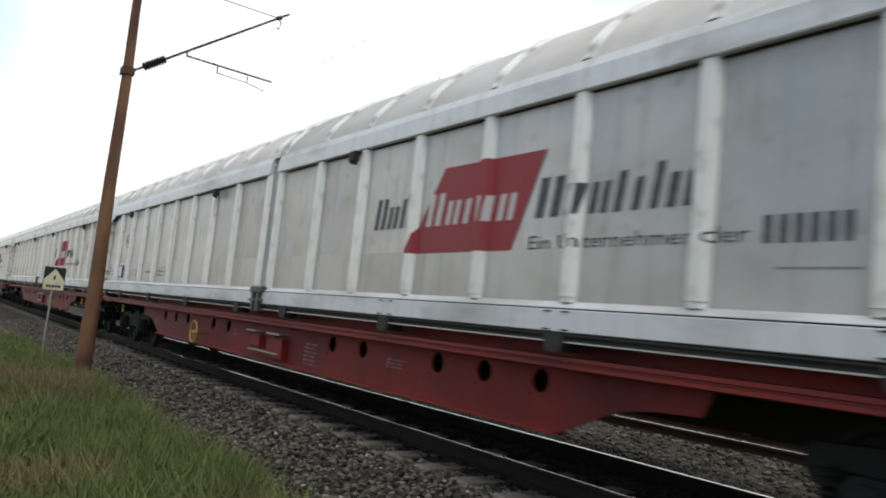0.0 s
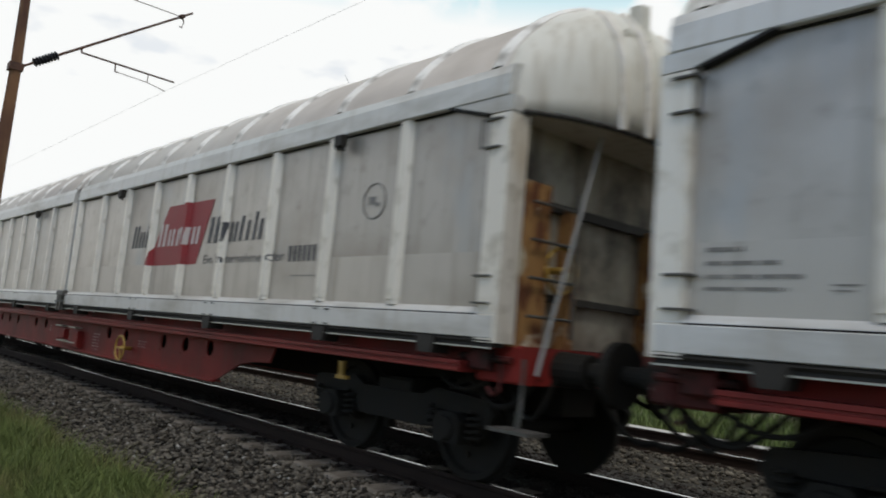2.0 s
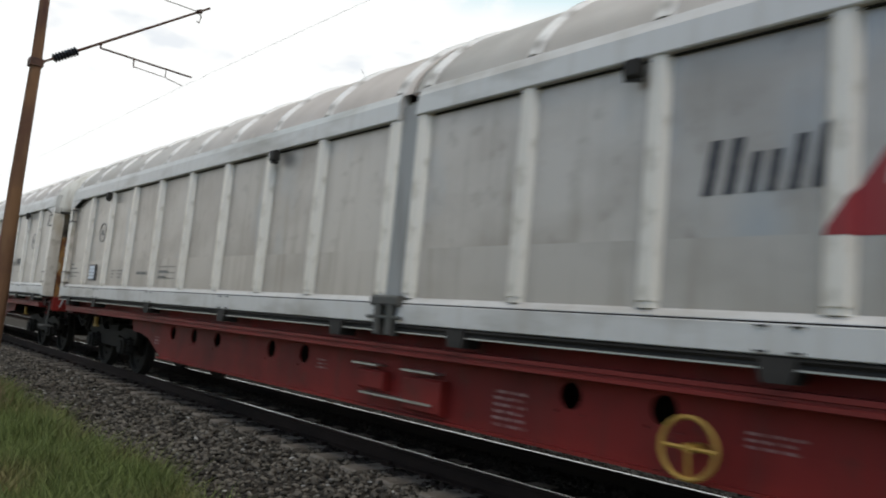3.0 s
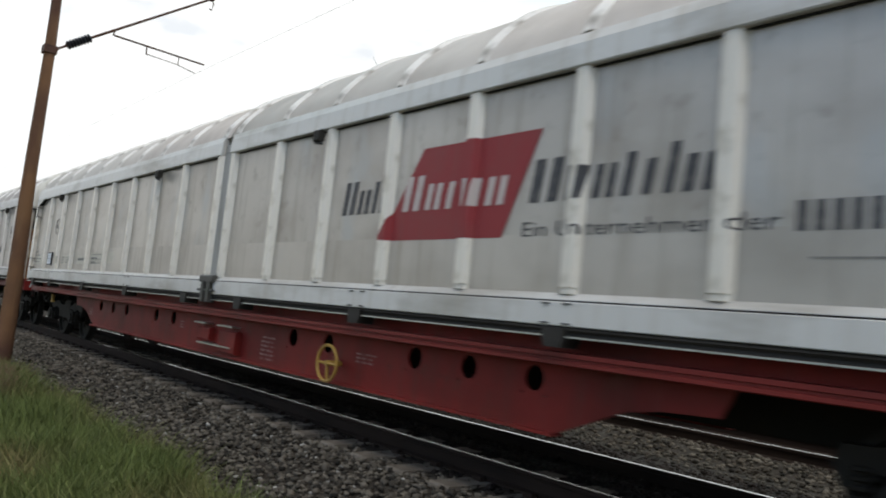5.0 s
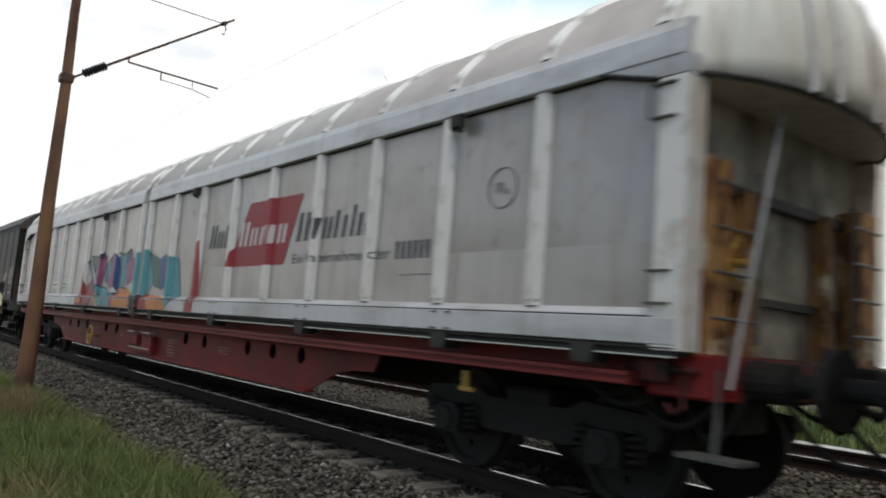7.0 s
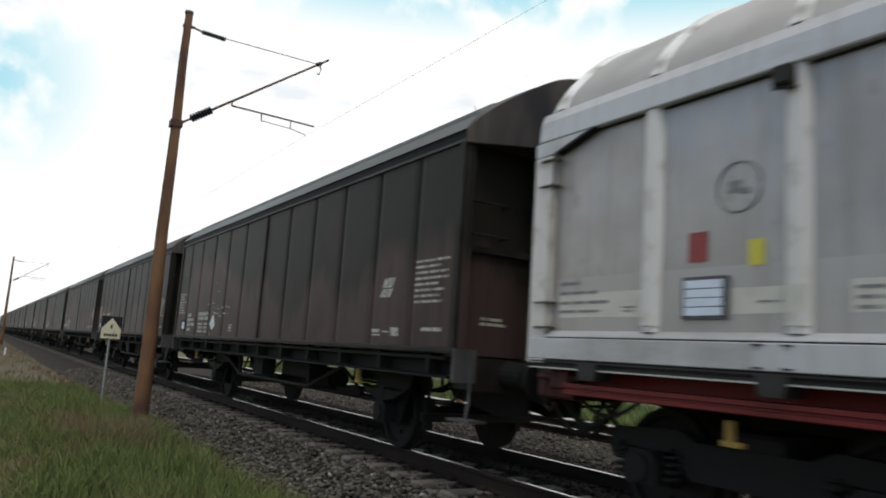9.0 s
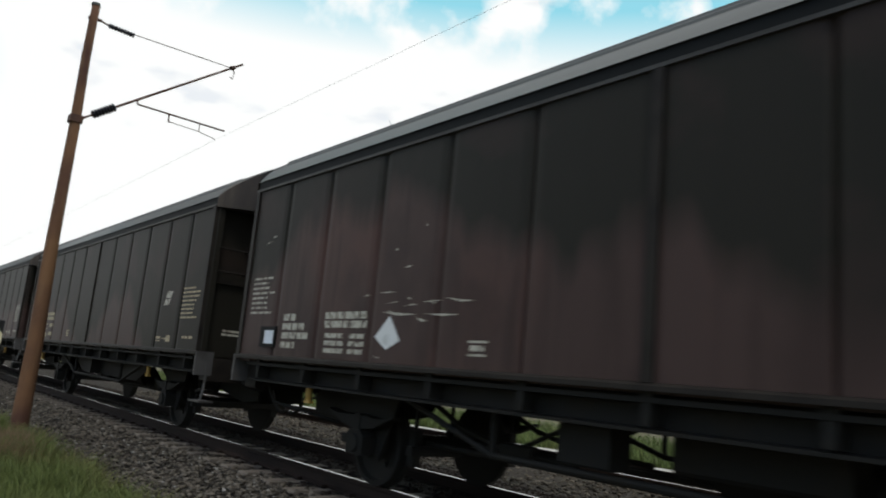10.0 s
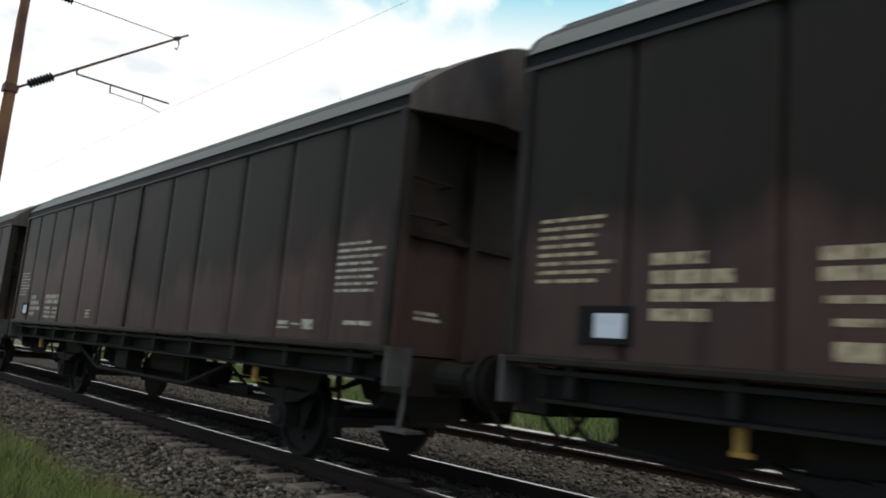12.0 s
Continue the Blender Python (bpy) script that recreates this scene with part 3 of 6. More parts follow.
blades("tall_tufts", "taller uneven tufts along the edge of the meadow", 26000, lambda r, n: clumps(r, n, 0.9, 2.85, 5.0, 17.0, 1.2, 130, 0.13), M_BLADE, 15, (0.10, 0.40), (0.003, 0.006), 0.5)
blades("far_grass", "rough grass farther along the line", 9000, lambda r, n: clumps(r, n, -3, 2.9, 20, 90, 1.3, 20, 0.4), M_STRAW, 7, (0.05, 0.2), (0.006, 0.014), 0.6)
blades("bank_grass", "bright green growth on the bank beyond the far track", 42000,
       lambda r, n: (lambda x, y: (x, y, np.interp(x, [13, 15, 30], [-.6, -.6, -.3]) + 0.0))(16 + 8 * r.random(n) ** 1.5, 2 + 60 * r.random(n)), M_LEAF, 8, (0.15, 0.5), (0.008, 0.022), 0.4)


# ---- mast, overhead line and sign ----
def turned(bm, start, way, profile, sides=12):
    """A turned shape from start along a way; profile of (distance, radius)."""
    start, turn = Vector(start), Vector(way).to_track_quat("Z", "Y")
    rows = [[bm.verts.new(start + turn @ Vector((r * math.cos(2 * math.pi * i / sides), r * math.sin(2 * math.pi * i / sides), d))) for i in range(sides)] for d, r in profile]
    for a, b in zip(rows, rows[1:]):
        for i in range(sides):
            bm.faces.new((a[i], a[(i + 1) % sides], b[(i + 1) % sides], b[i]))
    bm.faces.new(rows[0][::-1])
    bm.faces.new(rows[-1])
    return bm


def mast(x, y, label):
    top = 7.63
    m = empty("overhead_line_mast", label, "catenary mast")
    bm = bmesh.new()
    rows = []
    for z, w in ((-0.75, 0.155), (-0.2, 0.150), (1.2, 0.132), (3.2, 0.112), (5.2, 0.094), (6.6, 0.082), (top - 0.35, 0.076), (top, 0.074)):
        off = 0.012 * math.sin(z * 1.7)
        rows.append([bm.verts.new((w * math.cos(a) + off, w * math.sin(a), z)) for a in [2 * math.pi * i / 18 for i in range(18)]])
    for a, b in zip(rows, rows[1:]):
        for i in range(18):
            f = bm.faces.new((a[i], a[(i + 1) % 18], b[(i + 1) % 18], b[i]))
            f.smooth = True
    bm.faces.new(rows[-1])
    pole = part("pole", bm, M_POLE, m, "rust brown tapering pole")
    bm = bmesh.new()
    tube(bm, (0, 0, top), (0, 0, top + 0.05), 0.085, 0.08, 18)
    part("cap", bm, M_STEELGREY, pole, "grey metal cap")
    # lower bracket, insulator, cantilever tube
    lo, hi = Vector((0.09, 0, 5.37 + 0.02)), Vector((2.81, 0, 7.34))
    way = (hi - lo).normalized()
    bm = bmesh.new()
    tube(bm, (-0.1, 0, 5.30), (0.13, 0, 5.40), 0.045, 0.03)
    box(bm, -0.11, 0.11, -0.115, 0.115, 5.28, 5.42)
    part("lower_bracket", bm, M_ARM, m)
    bm = bmesh.new()
    tube(bm, lo, lo + way * 0.28, 0.022)
    tube(bm, lo + way * 0.62, hi + way * 0.26, 0.026, 0.022)
    arm = part("cantilever_tube", bm, M_ARM, m)
    bm = bmesh.new()
    turned(bm, lo + way * 0.22, way, [(0.029 * k, 0.05 + 0.038 * (k % 2)) for k in range(17)])
    part("insulator", bm, M_INSUL, m, "black ribbed insulator")
    # top stay
    t0, t1 = Vector((0.08, 0, 7.38)), Vector((2.76, 0, 7.33))
    bm = bmesh.new()
    tube(bm, (-0.09, 0, 7.36), (0.14, 0, 7.38), 0.04, 0.03)
    tube(bm, t0, (0.3, 0, 7.335), 0.018)
    part("upper_bracket", bm, M_ARM, m)
    bm = bmesh.new()
    turned(bm, (0.28, 0, 7.335), (1, 0, -0.05), [(0.028 * k, 0.03 + 0.028 * (k % 2)) for k in range(18)])
    part("insulator", bm, M_INSUL, m, "black ribbed insulator")
    bm = bmesh.new()
    tube(bm, (0.75, 0, 7.33), t1, 0.009)
    part("stay_rod", bm, M_ARM, m)
    # clamp of the carrier cable, steady arm with its drop pieces
    bm = bmesh.new()
    tube(bm, hi - way * 0.06 - Vector((0, 0.03, 0)), hi + way * 0.06 + Vector((0, 0.03, 0)), 0.045, 0.045, 8)
    polyline(bm, [hi, hi + Vector((0.05, 0, -0.1)), hi + Vector((0.02, 0, -0.24)), hi + Vector((-0.03, 0, -0.22))], 0.014)
    part("clamp", bm, M_ARM, m)
    bm = bmesh.new()
    s0, s1 = Vector((1.03, 0, 5.97)), Vector((2.83, 0, 5.93))
    tube(bm, lo + way * (1.03 / way.x * 0.92), s0, 0.015)
    tube(bm, s0, s1, 0.018)
    polyline(bm, [Vector((1.66, 0, 5.95)), Vector((1.67, 0, 5.79)), Vector((1.72, 0, 5.80))], 0.014)
    polyline(bm, [Vector((1.70, 0, 5.80)), Vector((2.30, 0, 5.77)), Vector((2.66, 0, 5.70))], 0.008)
    polyline(bm, [Vector((2.30, 0, 5.93)), Vector((2.30, 0, 5.78))], 0.009)
    part("steady_arm", bm, M_ARM, m)
    m.matrix_basis = pose(x, y, 0)
    return m


mast(2.75, 14.85, "rust brown overhead line mast standing beside the ballast")
mast(1.95, 79.0, "distant rust brown overhead line mast beside the track")


def overhead(points, r, label, sag=0.0):
    bm = bmesh.new()
    pts = []
    for (a, b) in zip(points, points[1:]):
        for i in range(12):
            k = i / 12
            p = Vector(a).lerp(Vector(b), k)
            p.z -= sag * 4 * k * (1 - k)
            pts.append(p)
    pts.append(Vector(points[-1]))
    polyline(bm, pts, r, 6)
    return tagged(part("overhead_wire", bm, M_CABLE), label, "wire")


overhead([(5.95, -47, 5.72), (5.42, 14.85, 5.70), (5.9, 77, 5.70), (5.5, 139, 5.7)], 0.0019, "thin dark contact wire above the near track")

# mast top of the far side, just showing over the wagon roofs
far_mast = empty("far_mast", "slim dark mast with an insulator beyond the far track", "catenary mast")
bm = bmesh.new()
tube(bm, (0, 0, -0.7), (0, 0, 9.3), 0.14, 0.09, 12)
part("pole", bm, M_POLE, far_mast)
bm = bmesh.new()
turned(bm, (0, 0, 9.3), (0, 0, 1), [(0.035 * k, 0.04 + 0.03 * (k % 2)) for k in range(11)])
part("insulator", bm, M_INSUL, far_mast)
bm = bmesh.new()
polyline(bm, [(0, 0, 9.65), (-0.2, 0, 9.9)], 0.006)
part("wire_stub", bm, M_CABLE, far_mast)
far_mast.matrix_basis = pose(13.4, 20.3, -0.27)

sign = empty("distance_sign", "cream house shaped sign on black plate and thin post", "railway sign")
bm = bmesh.new()
tube(bm, (0, 0.03, -0.6), (0, 0.03, 1.58), 0.026, 0.026, 12)
part("post", bm, M_POST, sign, "galvanised tube post")
bm = bmesh.new()
box(bm, -0.225, 0.225, -0.012, 0.0, 1.10, 1.62)
part("plate", bm, M_SIGNBLACK, sign, "black square plate")
bm = bmesh.new()
prism(bm, [(-0.215, 1.11), (0.215, 1.11), (0.215, 1.33), (0.0, 1.585), (-0.215, 1.33)], -0.017, -0.0125)
face = part("sign_face", bm, M_SIGNPALE, sign, "cream house shaped face")
bm = bmesh.new()
box(bm, -0.02, 0.022, -0.021, -0.0175, 1.34, 1.43)
part("marking_bar", bm, M_SIGNBLACK, face)
for i in range(5):
    bm = bmesh.new()
    box(bm, -0.15 + 0.062 * i, -0.105 + 0.062 * i, -0.021, -0.0175, 1.16, 1.22)
    part("marking_bar", bm, M_SIGNBLACK, face)
sign.matrix_basis = pose(2.6, 18.7, 0, 0, 0, 8)
stake = empty("marker_stake", "short white marker stake in the distant grass", "marker post")
bm = bmesh.new()
tube(bm, (0, 0, -0.6), (0, 0, 0.05), 0.06, 0.05, 10)
part("stake", bm, M_PAPER, stake)
stake.matrix_basis = pose(1.5, 50, 0)


# ---- wagons ----
def hood(bm, profile, plan, u_top, z_low, sign_u):
    """An upright end hood: a wall on a bowed plan of (share of half width, reach), closed by the drawn-out roof above and a floor below."""
    full = profile + [(-x, z) for x, z in profile[-2::-1]]
    half = -profile[0][0]

    def reach(x):
        c = abs(x) / half
        for (c0, r0), (c1, r1) in zip(plan, plan[1:]):
            if c <= c1:
                return r0 + (r1 - r0) * (c - c0) / (c1 - c0)
        return plan[-1][1]
    rows = [[bm.verts.new((x, sign_u * u_top, z)) for x, z in full],
            [bm.verts.new((x, sign_u * (u_top + reach(x)), z - 0.02)) for x, z in full],
            [bm.verts.new((x, sign_u * (u_top + reach(x)), z_low)) for x, z in full],
            [bm.verts.new((x * 0.98, sign_u * (u_top - 0.02), z_low)) for x, z in full]]
    for a, b in zip(rows, rows[1:]):
        for i in range(len(full) - 1):
            bm.faces.new((a[i], a[i + 1], b[i + 1], b[i]))
    return bm


def dome(bm, profile, plan, u_top, z_low, sign_u):
    """A bulging end hood that runs from the last roof hoop down to a bowed lower edge, with a floor below."""
    full = profile + [(-x, z) for x, z in profile[-2::-1]]
    rows = []
    for f in (1.0, 0.97, 0.9, 0.8, 0.65, 0.45, 0.2, 0.0):
        rows.append([bm.verts.new((x, sign_u * dome_reach(profile, plan, u_top, x, f), z_low + (z - z_low) * f)) for x, z in full])
    rows.append([bm.verts.new((x * 0.98, sign_u * (u_top - 0.02), z_low)) for x, z in full])
    for k, (a, b) in enumerate(zip(rows, rows[1:])):
        for i in range(len(full) - 1):
            f = bm.faces.new((a[i], a[i + 1], b[i + 1], b[i]))
            f.smooth = k < 7
    return bm


def dome_reach(profile, plan, u_top, x, f):
    c = abs(x / profile[0][0])
    r = next((r0 + (r1 - r0) * (c - c0) / (c1 - c0) for (c0, r0), (c1, r1) in zip(plan, plan[1:]) if c <= c1), plan[-1][1])
    return u_top + r * (1 - f ** 3.4) ** 0.55


def shell(bm, profile, u0, u1, steps=1, thick=0.0):
    """The roof sheet over the whole width."""
    full = profile + [(-x, z) for x, z in profile[-2::-1]]
    rows = [[bm.verts.new((x, u0 + (u1 - u0) * k / steps, z)) for x, z in full] for k in range(steps + 1)]
    for a, b in zip(rows, rows[1:]):
        for i in range(len(full) - 1):
            f = bm.faces.new((a[i], a[i + 1], b[i + 1], b[i]))
            f.smooth = True
    bm.faces.new(rows[0])
    bm.faces.new(rows[-1])
    return bm


def smooth_profile(pts, n=4):
    """Rounds an open profile off with a Catmull-Rom curve."""
    out = []
    for i in range(len(pts) - 1):
        p0, p1, p2, p3 = (Vector((*pts[max(0, min(len(pts) - 1, i + d))], 0)) for d in (-1, 0, 1, 2))
        for k in range(n):
            t = k / n
            q = 0.5 * ((2 * p1) + (p2 - p0) * t + (2 * p0 - 5 * p1 + 4 * p2 - p3) * t * t + (3 * p1 - p0 - 3 * p2 + p3) * t ** 3)
            out.append((q.x, q.y))
    out.append(pts[-1])
    return out


G_ROOF = smooth_profile([(-1.52, 3.41), (-1.43, 3.60), (-1.27, 3.785), (-1.03, 4.005), (-0.78, 4.165), (-0.42, 4.31), (0.0, 4.37)])
B_ROOF = smooth_profile([(-1.555, 3.61), (-1.40, 3.80), (-1.10, 4.03), (-0.70, 4.26), (-0.35, 4.35), (0.0, 4.38)])
HALF_BODY = 10.95
POSTS = [1.50 + 1.1615 * k for k in range(8)]
RIB_X, PANEL_X = -1.56, -1.502


def clip_u(poly, lo, hi):
    """Cuts a convex polygon of (u, z) to lo <= u <= hi."""
    for side, lim in ((1, lo), (-1, hi)):
        out = []
        for (a, b) in zip(poly, poly[1:] + poly[:1]):
            ia, ib = side * (a[0] - lim) >= 0, side * (b[0] - lim) >= 0
            if ia:
                out.append(a)
            if ia != ib:
                k = (lim - a[0]) / (b[0] - a[0])
                out.append((lim, a[1] + k * (b[1] - a[1])))
        poly = out
        if len(poly) < 3:
            return []
    return poly


def clip_z(poly, lo, hi):
    return [(b, a) for a, b in clip_u([(z, u) for u, z in poly], lo, hi)]


RIBS = sorted([s * p for p in POSTS for s in (-1, 1)] + [-0.21, 0.21])


def paint(name, polys, mat, parent, label="", lift=0.003, low=False):
    """Paint that lies on the panels and runs over the ribs (and the sill beam): convex shapes of (u, z) on the side."""
    bm = bmesh.new()
    spans, last = [], -HALF_BODY
    for r in RIBS:
        spans += [(last, r - 0.0905, PANEL_X, PANEL_X), (r - 0.0905, r - 0.062, PANEL_X, -1.545), (r - 0.062, r - 0.048, -1.545, RIB_X), (r - 0.048, r + 0.048, RIB_X, RIB_X),
                  (r + 0.048, r + 0.062, RIB_X, -1.545), (r + 0.062, r + 0.0905, -1.545, PANEL_X)]
        last = r + 0.0905
    spans.append((last, HALF_BODY, PANEL_X, PANEL_X))
    for poly in polys:
        for lo, hi, xa, xb in spans:
            p = clip_z(clip_u(list(poly), lo, hi), 1.497, 3.1)
            if len(p) >= 3:
                quads(bm, [(xa + (xb - xa) * (u - lo) / (hi - lo) - lift, u, z) for u, z in p])
        if low:
            p = clip_z(list(poly), 1.262, 1.420)
            if len(p) >= 3:
                quads(bm, [(-1.577 - lift, u, z) for u, z in p])
            p = clip_z(list(poly), 1.445, 1.490)
            if len(p) >= 3:
                quads(bm, [(-1.571 + (z - 1.445) * 1.43 - lift, u, z + lift * 0.7) for u, z in p])
    return tagged(part(name, bm, mat, parent, label), kind="stuff" if len(polys) > 3 else "")


def rows_of_bars(u0, u1, z0, z1, lines, seed, ragged=0.35, fill=0.55):
    """Lines of writing as bars, each line of some word-long pieces."""
    rng = random.Random(seed)
    out, step = [], (z1 - z0) / lines
    for k in range(lines):
        z = z1 - step * (k + 1)
        end = u1 - (u1 - u0) * (1 - rng.uniform(0, ragged))
        u = u1
        while u > end + 0.01:
            w = min(rng.uniform(0.10, 0.26), u - end)
            out.append([(u - w, z), (u, z), (u, z + step * fill), (u - w, z + step * fill)])
            u -= w + 0.022
    return out


def marks(u_left, z, widths, height, slant, gap):
    """Plain slanted blocks for an emblem, the wide ones in two uprights, reading towards smaller u; widths of (width, share of height)."""
    out, u = [], u_left
    for w, h in widths:
        H = height * h
        for c, d in (((0, w * 0.37), (w * 0.63, w)) if w > 0.13 else ((0, min(w, 0.075)),)):
            out.append([(u - c, z), (u - d, z), (u - d - slant * H, z + H), (u - c - slant * H, z + H)])
        u -= w + gap
    return out


def letter_polys(text, u_left, z, size, length):
    """The triangles of a line of type of the given length, set on the side and reading towards smaller u."""
    cu = bpy.data.curves.new("type", "FONT")
    cu.body, cu.size, cu.resolution_u = text, size, 2
    ob = new("type", cu)
    me = ob.to_mesh()
    me.calc_loop_triangles()
    v = [p.co.copy() for p in me.vertices]
    wide = length / max(q.x for q in v)
    out = [[(u_left - v[i].x * wide, z + v[i].y) for i in t.vertices] for t in me.loop_triangles]
    ob.to_mesh_clear()
    bpy.data.objects.remove(ob)
    bpy.data.curves.remove(cu)
    return out


def plate_with_holes(bm, x0, x1, u0, u1, z0, z1, holes, r):
    """A web plate with real round holes: cells round the holes, plain cells between."""
    cells, last = [], u0
    half = (z1 - z0) / 2
    for h in sorted(holes):
        cells += [(last, h - half, None), (h - half, h + half, h)]
        last = h + half
    cells.append((last, u1, None))
    for a, b, h in cells:
        if h is None:
            box(bm, x0, x1, a, b, z0, z1)
            continue
        zc, n = (z0 + z1) / 2, 24
        rim, sq = [], []
        for i in range(n):
            q = 2 * math.pi * (i + 0.5) / n
            c, s = math.cos(q), math.sin(q)
            k = half / max(abs(c), abs(s))
            rim.append((h + r * c, zc + r * s))
            sq.append((h + k * c, zc + k * s))
        ring4 = [[bm.verts.new((x, u, z)) for u, z in pts] for x, pts in ((x0, sq), (x0, rim), (x1, rim), (x1, sq))]
        for A, B in zip(ring4, ring4[1:]):
            for i in range(n):
                bm.faces.new((A[i], A[(i + 1) % n], B[(i + 1) % n], B[i]))
    return bm


def wheelset(parent, u, r=0.46):
    """Two wheels on an axle, about the x axis."""
    ws = new("wheelset")
    ws.parent = parent
    ws.matrix_basis = pose(0, u, r)
    for s in (-1, 1):
        bm = bmesh.new()
        lathe(bm, [(s * 0.685, r * 0.9), (s * 0.690, r + 0.028), (s * 0.715, r + 0.028), (s * 0.722, r), (s * 0.822, r - 0.004), (s * 0.826, r - 0.06), (s * 0.775, r - 0.08), (s * 0.755, 0.17), (s * 0.845, 0.12), (s * 0.85, 0.0)], 32)
        for k in range(4):
            a = math.pi / 2 * k + 0.4
            c = Vector((s * 0.775, 0.25 * math.cos(a), 0.25 * math.sin(a)))
            tube(bm, c, c + Vector((s * 0.02, 0, 0)), 0.03, 0.03, 8)
        part("wheel", bm, M_DARK, ws, "grimy steel wheel")
    bm = bmesh.new()
    tube(bm, (-0.95, 0, 0), (0.95, 0, 0), 0.08, 0.08, 12)
    part("axle", bm, M_DARK, ws)
    return ws


def buffers(parent, u, sign_u, mat=None):
    for sx in (-0.875, 0.875):
        bm = bmesh.new()
        tube(bm, (sx, u, 1.06), (sx, u + sign_u * 0.34, 1.06), 0.145, 0.13, 16)
        tube(bm, (sx, u + sign_u * 0.30, 1.06), (sx, u + sign_u * 0.56, 1.06), 0.075, 0.075, 16)
        tube(bm, (sx, u + sign_u * 0.56, 1.06), (sx, u + sign_u * 0.60, 1.06), 0.25, 0.24, 24)
        part("buffer", bm, M_DARK, parent, "greasy black buffer")
    bm = bmesh.new()
    polyline(bm, [(0, u, 1.0), (0, u + sign_u * 0.3, 0.98), (0.0, u + sign_u * 0.5, 0.86), (0, u + sign_u * 0.58, 0.93)], 0.04, 8)
    part("draw_hook", bm, M_DARK, parent)
    for sx in (-0.35, 0.4):
        bm = bmesh.new()
        pts = [Vector((sx, u, 0.95)) + Vector((0, sign_u * 0.6 * k / 8, -0.42 * math.sin(math.pi * k / 8 * 0.62))) for k in range(9)]
        polyline(bm, pts, 0.024, 8)
        part("brake_hose", bm, M_DARK, parent, "black rubber brake hose")


def step_iron(parent, u, sx, mat):
    bm = bmesh.new()
    polyline(bm, [(sx, u, 1.12), (sx, u, 0.80), (sx * 1.02, u, 0.61)], 0.018, 8)
    box(bm, sx - 0.13, sx + 0.09, u - 0.20, u + 0.20, 0.585, 0.61)
    part("footstep", bm, mat, parent, "grey steel footstep")


def bogie(parent, u):
    bg = new("bogie")
    bg.parent = parent
    bg.matrix_basis = pose(0, u, 0)
    for s in (-1, 1):
        x0, x1 = sorted((s * 0.93, s * 1.03))
        bm = bmesh.new()
        prism(bm, [(-1.35, 0.62), (-1.30, 0.50), (-1.16, 0.50), (-1.14, 0.60), (-0.66, 0.60), (-0.50, 0.42), (0.50, 0.42), (0.66, 0.60), (1.14, 0.60), (1.16, 0.50), (1.30, 0.50), (1.35, 0.62),
                   (1.30, 0.74), (0.62, 0.78), (0.45, 0.70), (-0.45, 0.70), (-0.62, 0.78), (-1.30, 0.74)], x0, x1, "x")
        part("side_frame", bm, M_DARK, bg)
        for w in (-0.9, 0.9):
            bm = bmesh.new()
            a, b = sorted((s * 0.98, s * 1.14))
            prism(bm, [(w - 0.16, 0.34), (w + 0.16, 0.34), (w + 0.17, 0.52), (w + 0.10, 0.60), (w - 0.10, 0.60), (w - 0.17, 0.52)], a, b, "x")
            tube(bm, (s * 1.13, w, 0.46), (s * 1.17, w, 0.46), 0.115, 0.10, 16)
            part("axle_box", bm, M_DARK, bg, "black axle box with a round cover")
            for d in (-0.26, 0.26):
                bm = bmesh.new()
                polyline(bm, [(s * 1.04 + 0.065 * math.cos(k * 0.9), w + d + 0.065 * math.sin(k * 0.9), 0.38 + 0.0078 * k) for k in range(33)], 0.016, 5)
                part("spring", bm, M_DARK, bg)
    bm = bmesh.new()
    box(bm, -1.0, 1.0, -0.25, 0.25, 0.5, 0.82, 0.03)
    part("bolster", bm, M_DARK, bg)
    for w, d in ((-0.9, 0.53), (0.9, -0.53)):
        for s in (-1, 1):
            bm = bmesh.new()
            box(bm, s * 0.72 - 0.05, s * 0.72 + 0.05, w + d - 0.04, w + d + 0.04, 0.28, 0.62, 0.01)
            part("brake_block", bm, M_DARK, bg)
    return bg, [wheelset(bg, -0.9), wheelset(bg, 0.9)]


